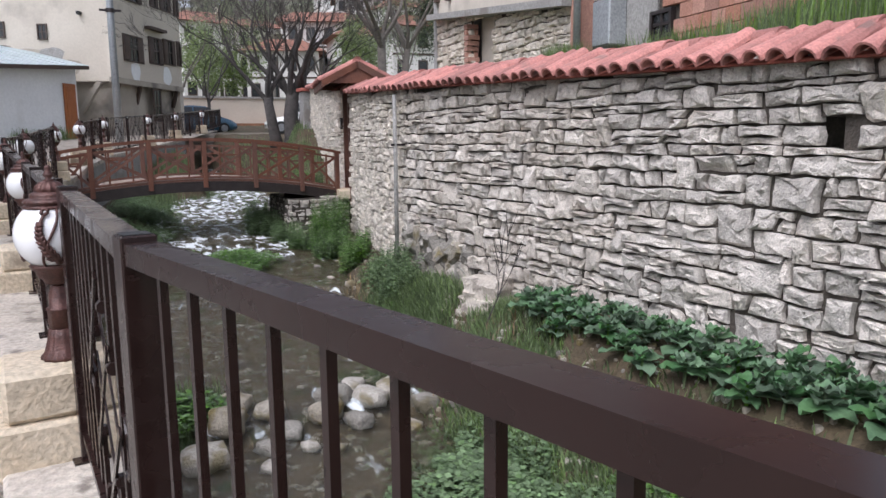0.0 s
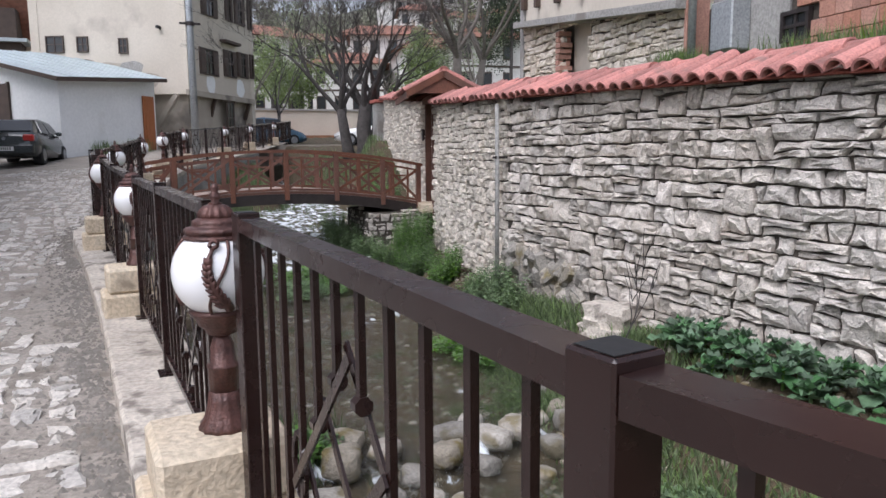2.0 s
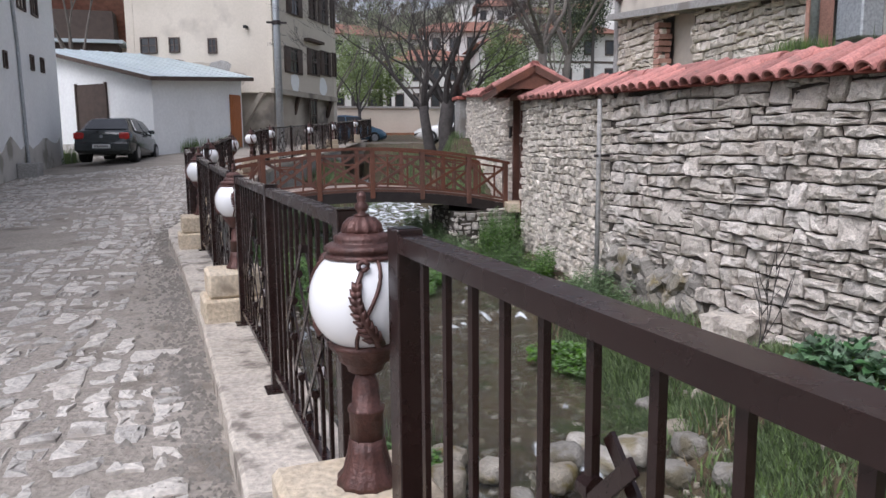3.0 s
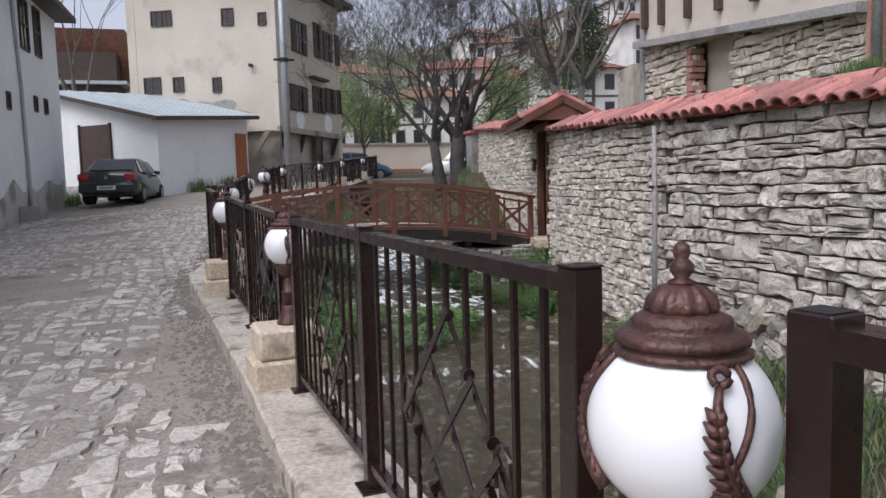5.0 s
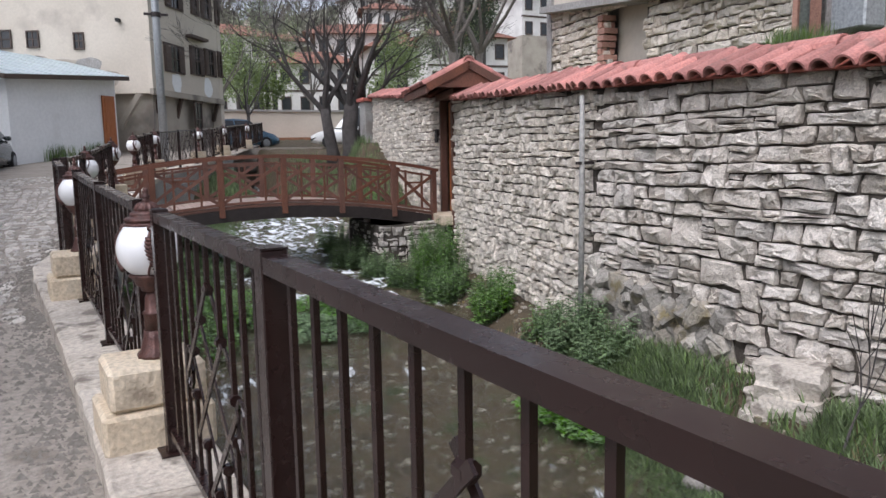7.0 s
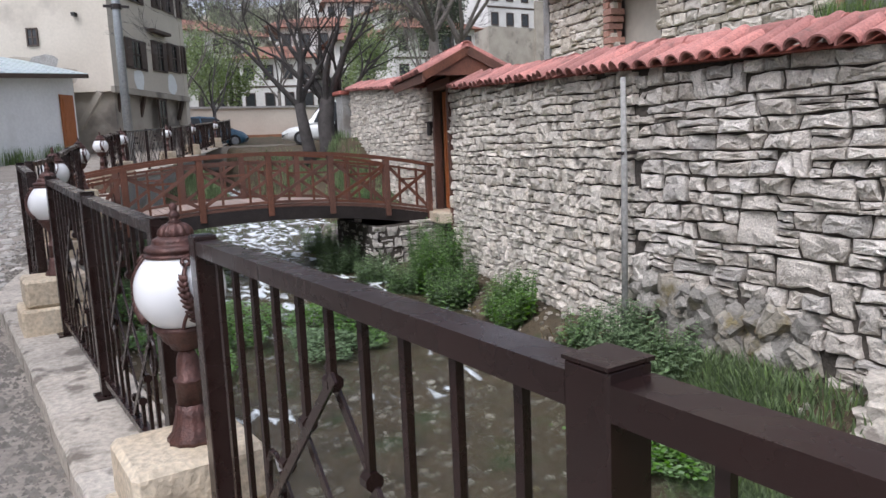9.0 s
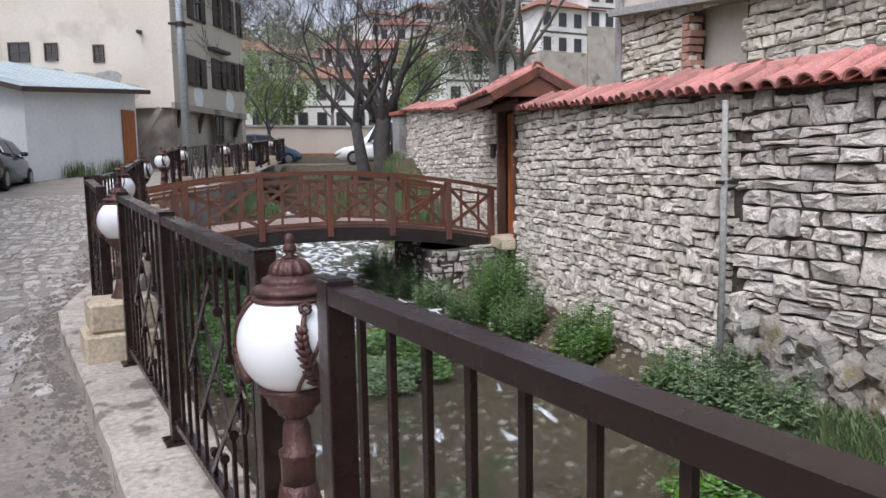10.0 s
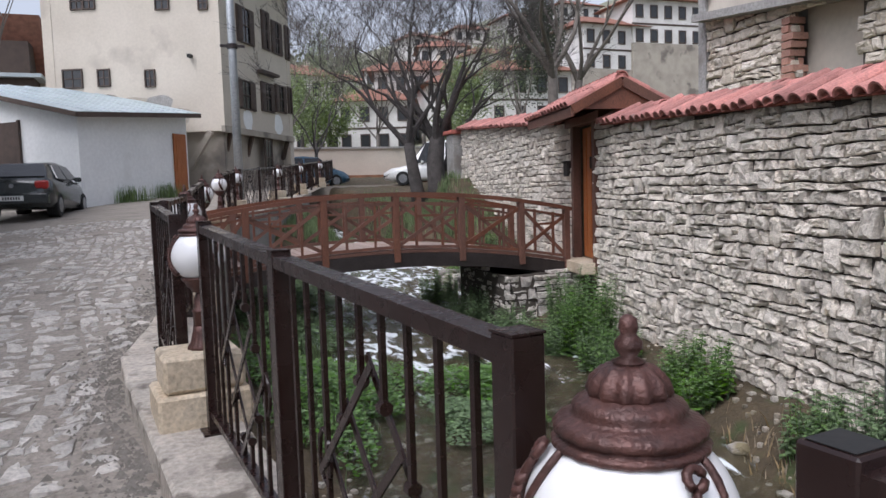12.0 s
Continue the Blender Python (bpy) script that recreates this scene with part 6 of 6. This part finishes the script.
def cress(x, y, rx, ry, n, seed, label="dense green watercress mat in the stream", h=0.12):
    rnd = random.Random(seed)
    verts, faces = [], []
    for _ in range(n):
        a, d = rnd.uniform(0, 6.28), rnd.random() ** 0.55
        wob = 1 + 0.3 * math.sin(3 * a + seed) + 0.15 * math.sin(7 * a)
        px, py = x + math.cos(a) * d * rx * wob, y + math.sin(a) * d * ry * wob
        pz = max(water_z(py), land_z(px, py)) + h * (1 - d * d * 0.7) * rnd.uniform(0.3, 1.0)
        l = rnd.uniform(0.025, 0.05)
        t = rnd.uniform(0, 6.28)
        v = Vector((math.cos(t), math.sin(t), rnd.uniform(-0.2, 0.5))) * l
        s = Vector((-math.sin(t), math.cos(t), rnd.uniform(-0.3, 0.3))) * l * 0.6
        p = Vector((px, py, pz))
        o = len(verts)
        verts += [p, p + v * 0.5 + s, p + v, p + v * 0.5 - s]
        faces.append((o, o + 1, o + 2, o + 3))
    return tagged(new("watercress", from_lists("watercress", verts, faces, CRESS)), label, "plants", "watercress mats", "stuff")


cress(0.85, 13.6, 0.95, 1.7, 11000, 1, h=0.38)
cress(2.2, 12.3, 0.5, 0.7, 3200, 2, h=0.16)
cress(1.4, 18.6, 0.8, 2.0, 7000, 3, h=0.5)
cress(2.7, 13.1, 0.6, 0.9, 5500, 13, h=0.3)
cress(0.9, 16.2, 0.75, 1.3, 7000, 14, h=0.45)
cress(5.6, 20.3, 0.6, 1.3, 3000, 4, h=0.35)
cress(2.75, 4.0, 0.55, 0.9, 6000, 5, "low leafy green plants on the muddy bank", 0.14)
cress(2.9, 2.6, 0.7, 0.9, 6000, 6, "low leafy green plants on the muddy bank", 0.14)
cress(3.3, 8.3, 0.35, 0.5, 2500, 7, h=0.22)
cress(0.95, 6.2, 0.3, 0.35, 1500, 8, h=0.2)
cress(1.6, 20.5, 0.8, 1.5, 2500, 9, h=0.4)


# ---- kale bed ----
def leaf_shape(bm, base, d, length, width, rnd):
    d = Vector(d).normalized()
    s = d.cross(Vector((0, 0, 1)))
    s = s.normalized() if s.length > 1e-3 else Vector((1, 0, 0))
    rows = []
    for i in range(6):
        f = i / 5
        w = width * (0.12 if i == 0 else math.sin(math.pi * min(0.96, 0.18 + f * 0.8)) ** 0.8)
        p = Vector(base) + d * length * f + Vector((0, 0, -0.55 * length * f * f * abs(d.z + 0.2)))
        rip = 0.016 * math.sin(i * 2.3 + rnd.random() * 3)
        rows.append([bm.verts.new(p - s * w + Vector((0, 0, 0.02 + rip))), bm.verts.new(p), bm.verts.new(p + s * w + Vector((0, 0, 0.02 - rip)))])
    for r0, r1 in zip(rows, rows[1:]):
        for k in (0, 1):
            bm.faces.new((r0[k], r0[k + 1], r1[k + 1], r1[k]))


def kale(seed):
    rnd = random.Random(seed)
    g = thing("kale_plant", "broad-leaved green kale plant in the earth bed", "plant", "kale row")
    part("stem", tube(bmesh.new(), [(0, 0, -0.05), (0, 0, 0.16)], [0.014, 0.010], 6), GREEN, g)
    for i in range(11):
        a = i * 2.4 + rnd.uniform(-0.3, 0.3)
        up = lerp(0.15, 1.3, i / 10)
        bm = bmesh.new()
        l = rnd.uniform(0.14, 0.21) * (1.1 - 0.04 * i)
        leaf_shape(bm, (0, 0, 0.05 + 0.011 * i), (math.cos(a), math.sin(a), up), l, l * 0.36, rnd)
        part("leaf", bm, KALE, g, smooth=True)
    return g


kales = [kale(k) for k in range(3)]
rnd = random.Random(3)
k = 0
for row, off in enumerate((0.24, 0.44, 0.64)):
    y = 5.75 - 0.1 * row
    while y > 0.2:
        x = along(WALLX, y) - off + rnd.uniform(-0.08, 0.08)
        m = Matrix.Translation((x, y, land_z(x, y))) @ Matrix.Rotation(rnd.uniform(0, 6.28), 4, "Z") @ Matrix.Rotation(rnd.uniform(-0.15, 0.15), 4, "X")
        if k < 3:
            kales[k].matrix_basis = m
        else:
            copy_thing(kales[k % 3], m)
        k += 1
        y -= rnd.uniform(0.22, 0.34)
sap = thing("bare_sapling", "thin leafless reddish sapling beside the stub wall", "plant")
bm = bmesh.new()
limb(bm, Vector((3.75, 6.1, -0.3)), Vector((0.15, 0, 1)), 0.6, 0.010, 2, random.Random(2), 0.4, 0.3, True)
tagged(part("twig", bm, BARK, sap), kind="stuff")

# ---- boulders ----
rnd = random.Random(14)
big_rocks = [rock_mesh("boulder", BOULD, 60 + k, 0.62, 3) for k in range(6)]
for me in big_rocks:
    for p in me.polygons:
        p.use_smooth = True
for x, y, s in ((1.0, 5.5, 0.30), (1.25, 5.95, 0.30), (1.5, 5.55, 0.17), (1.72, 5.72, 0.17), (1.8, 5.45, 0.14), (1.62, 6.05, 0.22), (2.05, 5.85, 0.24), (2.3, 5.7, 0.20), (2.2, 6.1, 0.26), (2.5, 5.95, 0.24), (2.45, 6.3, 0.22), (2.75, 6.05, 0.26), (2.95, 5.75, 0.22), (3.0, 6.2, 0.2), (3.2, 5.95, 0.24), (1.35, 6.3, 0.26), (1.05, 6.35, 0.24), (1.95, 5.3, 0.14), (3.35, 6.3, 0.2), (2.7, 5.45, 0.16), (3.15, 5.4, 0.18), (1.45, 5.2, 0.15), (4.9, 19.6, 0.6), (5.2, 20.6, 0.5), (3.9, 10.6, 0.14), (3.8, 11.3, 0.12), (3.9, 12.4, 0.13), (3.7, 9.9, 0.1), (3.45, 6.9, 0.2), (3.75, 6.55, 0.16)):
    z = max(land_z(x, y), water_z(y) - 0.06) + s * 0.18
    ob = new("boulder", rnd.choice(big_rocks))
    ob.matrix_basis = Matrix.Translation((x, y, z)) @ Euler((rnd.uniform(-0.2, 0.2), rnd.uniform(-0.2, 0.2), rnd.uniform(0, 6))).to_matrix().to_4x4() @ Matrix.Diagonal((s * 1.25, s, s * 0.8, 1))
    tagged(ob, "rounded pale river stone lying in the stream", "rock", "stream boulders")
rnd = random.Random(31)
verts, faces = [], []
peb = rock_mesh("pebble", BOULD, 90, 0.6, 1)
pc, pf = [v.co.copy() for v in peb.vertices], [tuple(p.vertices) for p in peb.polygons]
for _ in range(2600):
    y = rnd.uniform(1.5, 14)
    x = lerp(along(FENCE, y) + 0.3, along(WALLX, y) - 0.1, rnd.random())
    s = rnd.uniform(0.015, 0.06)
    o = len(verts)
    m = Matrix.Translation((x, y, land_z(x, y) + s * 0.1)) @ Matrix.Rotation(rnd.uniform(0, 6), 4, "Z")
    verts += [m @ (c * s) for c in pc]
    faces += [tuple(i + o for i in f) for f in pf]
tagged(new("gravel", from_lists("gravel", verts, faces, BOULD)), "loose gravel strewn over the stream bed", "gravel", kind="stuff")

# ---- cobbles of the road ----
def cobbles():
    road = bpy.data.objects["road"]
    rnd = random.Random(42)
    verts, faces = [], []
    count = 0
    for poly in fitted_cells(22.5, -6.2, 1.4, (0.11, 0.20), (0.15, 0.34), rnd, 42):
        # courses run along the road, drifting with the kerb
        n = len(poly)
        cu, cv = sum(p[0] for p in poly) / n, sum(p[1] for p in poly) / n
        warp = lambda u, v: (v + 0.25 * noise.noise((u * 0.35, v * 0.35, 3)) - 0.35 * u / 10, 1.5 + u + 0.35 * noise.noise((u * 0.3, v * 0.4, 8)) + 0.18 * v)
        cx, cy = warp(cu, cv)
        edge = along(FENCE, cy) - 0.30
        cover = noise.noise((cx * 0.55, cy * 0.4, 9)) + 0.55 * noise.noise((cx * 1.9, cy * 1.9, 2))
        if cx > edge - 0.12 or cx < -5.6 or cover < -0.48 + 0.022 * max(0, cy - 9) + 0.35 * max(0, 1 - (edge - cx) / 0.5) or rnd.random() < 0.05:
            continue
        vs, fs = cell_stone(poly, rnd, -0.03, (-0.006, 0.004), 0.008, 0.011)
        z0 = road_surface(cx, cy)
        vs = [(*warp(u, v), z0 + max(-0.03, min(0.022, q * 0.8))) for u, v, q in vs]
        if 3.0 < cy < 8.5 and cx > -2.4 and count < 300:
            ob = new("cobble", from_lists("cobble", vs, fs, COBBLE))
            ob.parent = road
            count += 1
        else:
            o = len(verts)
            verts += vs
            faces += [tuple(i + o for i in f) for f in fs]
    ob = new("cobblestones", from_lists("cobblestones", verts, faces, COBBLE))
    ob.parent = road
    tagged(ob, kind="stuff")
    # crumbs of mud along the kerb
    verts, faces = [], []
    for _ in range(4500):
        yy = rnd.uniform(2, 16)
        xx = along(FENCE, yy) - 0.28 - abs(rnd.gauss(0, 0.17))
        s = rnd.uniform(0.004, 0.026) * (1.0 if rnd.random() < 0.9 else 1.6)
        o = len(verts)
        z = road_surface(xx, yy)
        verts += [(xx - s, yy - s * 0.6, z - 0.005), (xx + s, yy - s * 0.8, z - 0.005), (xx + s * 0.3, yy + s, z - 0.005), (xx, yy, z + s * 0.8)]
        faces += [(o, o + 1, o + 3), (o + 1, o + 2, o + 3), (o + 2, o, o + 3)]
    tagged(new("mud_crumbs", from_lists("mud_crumbs", verts, faces, MUD)), "crumbs of dark mud along the kerb", "mud", kind="stuff")


cobbles()
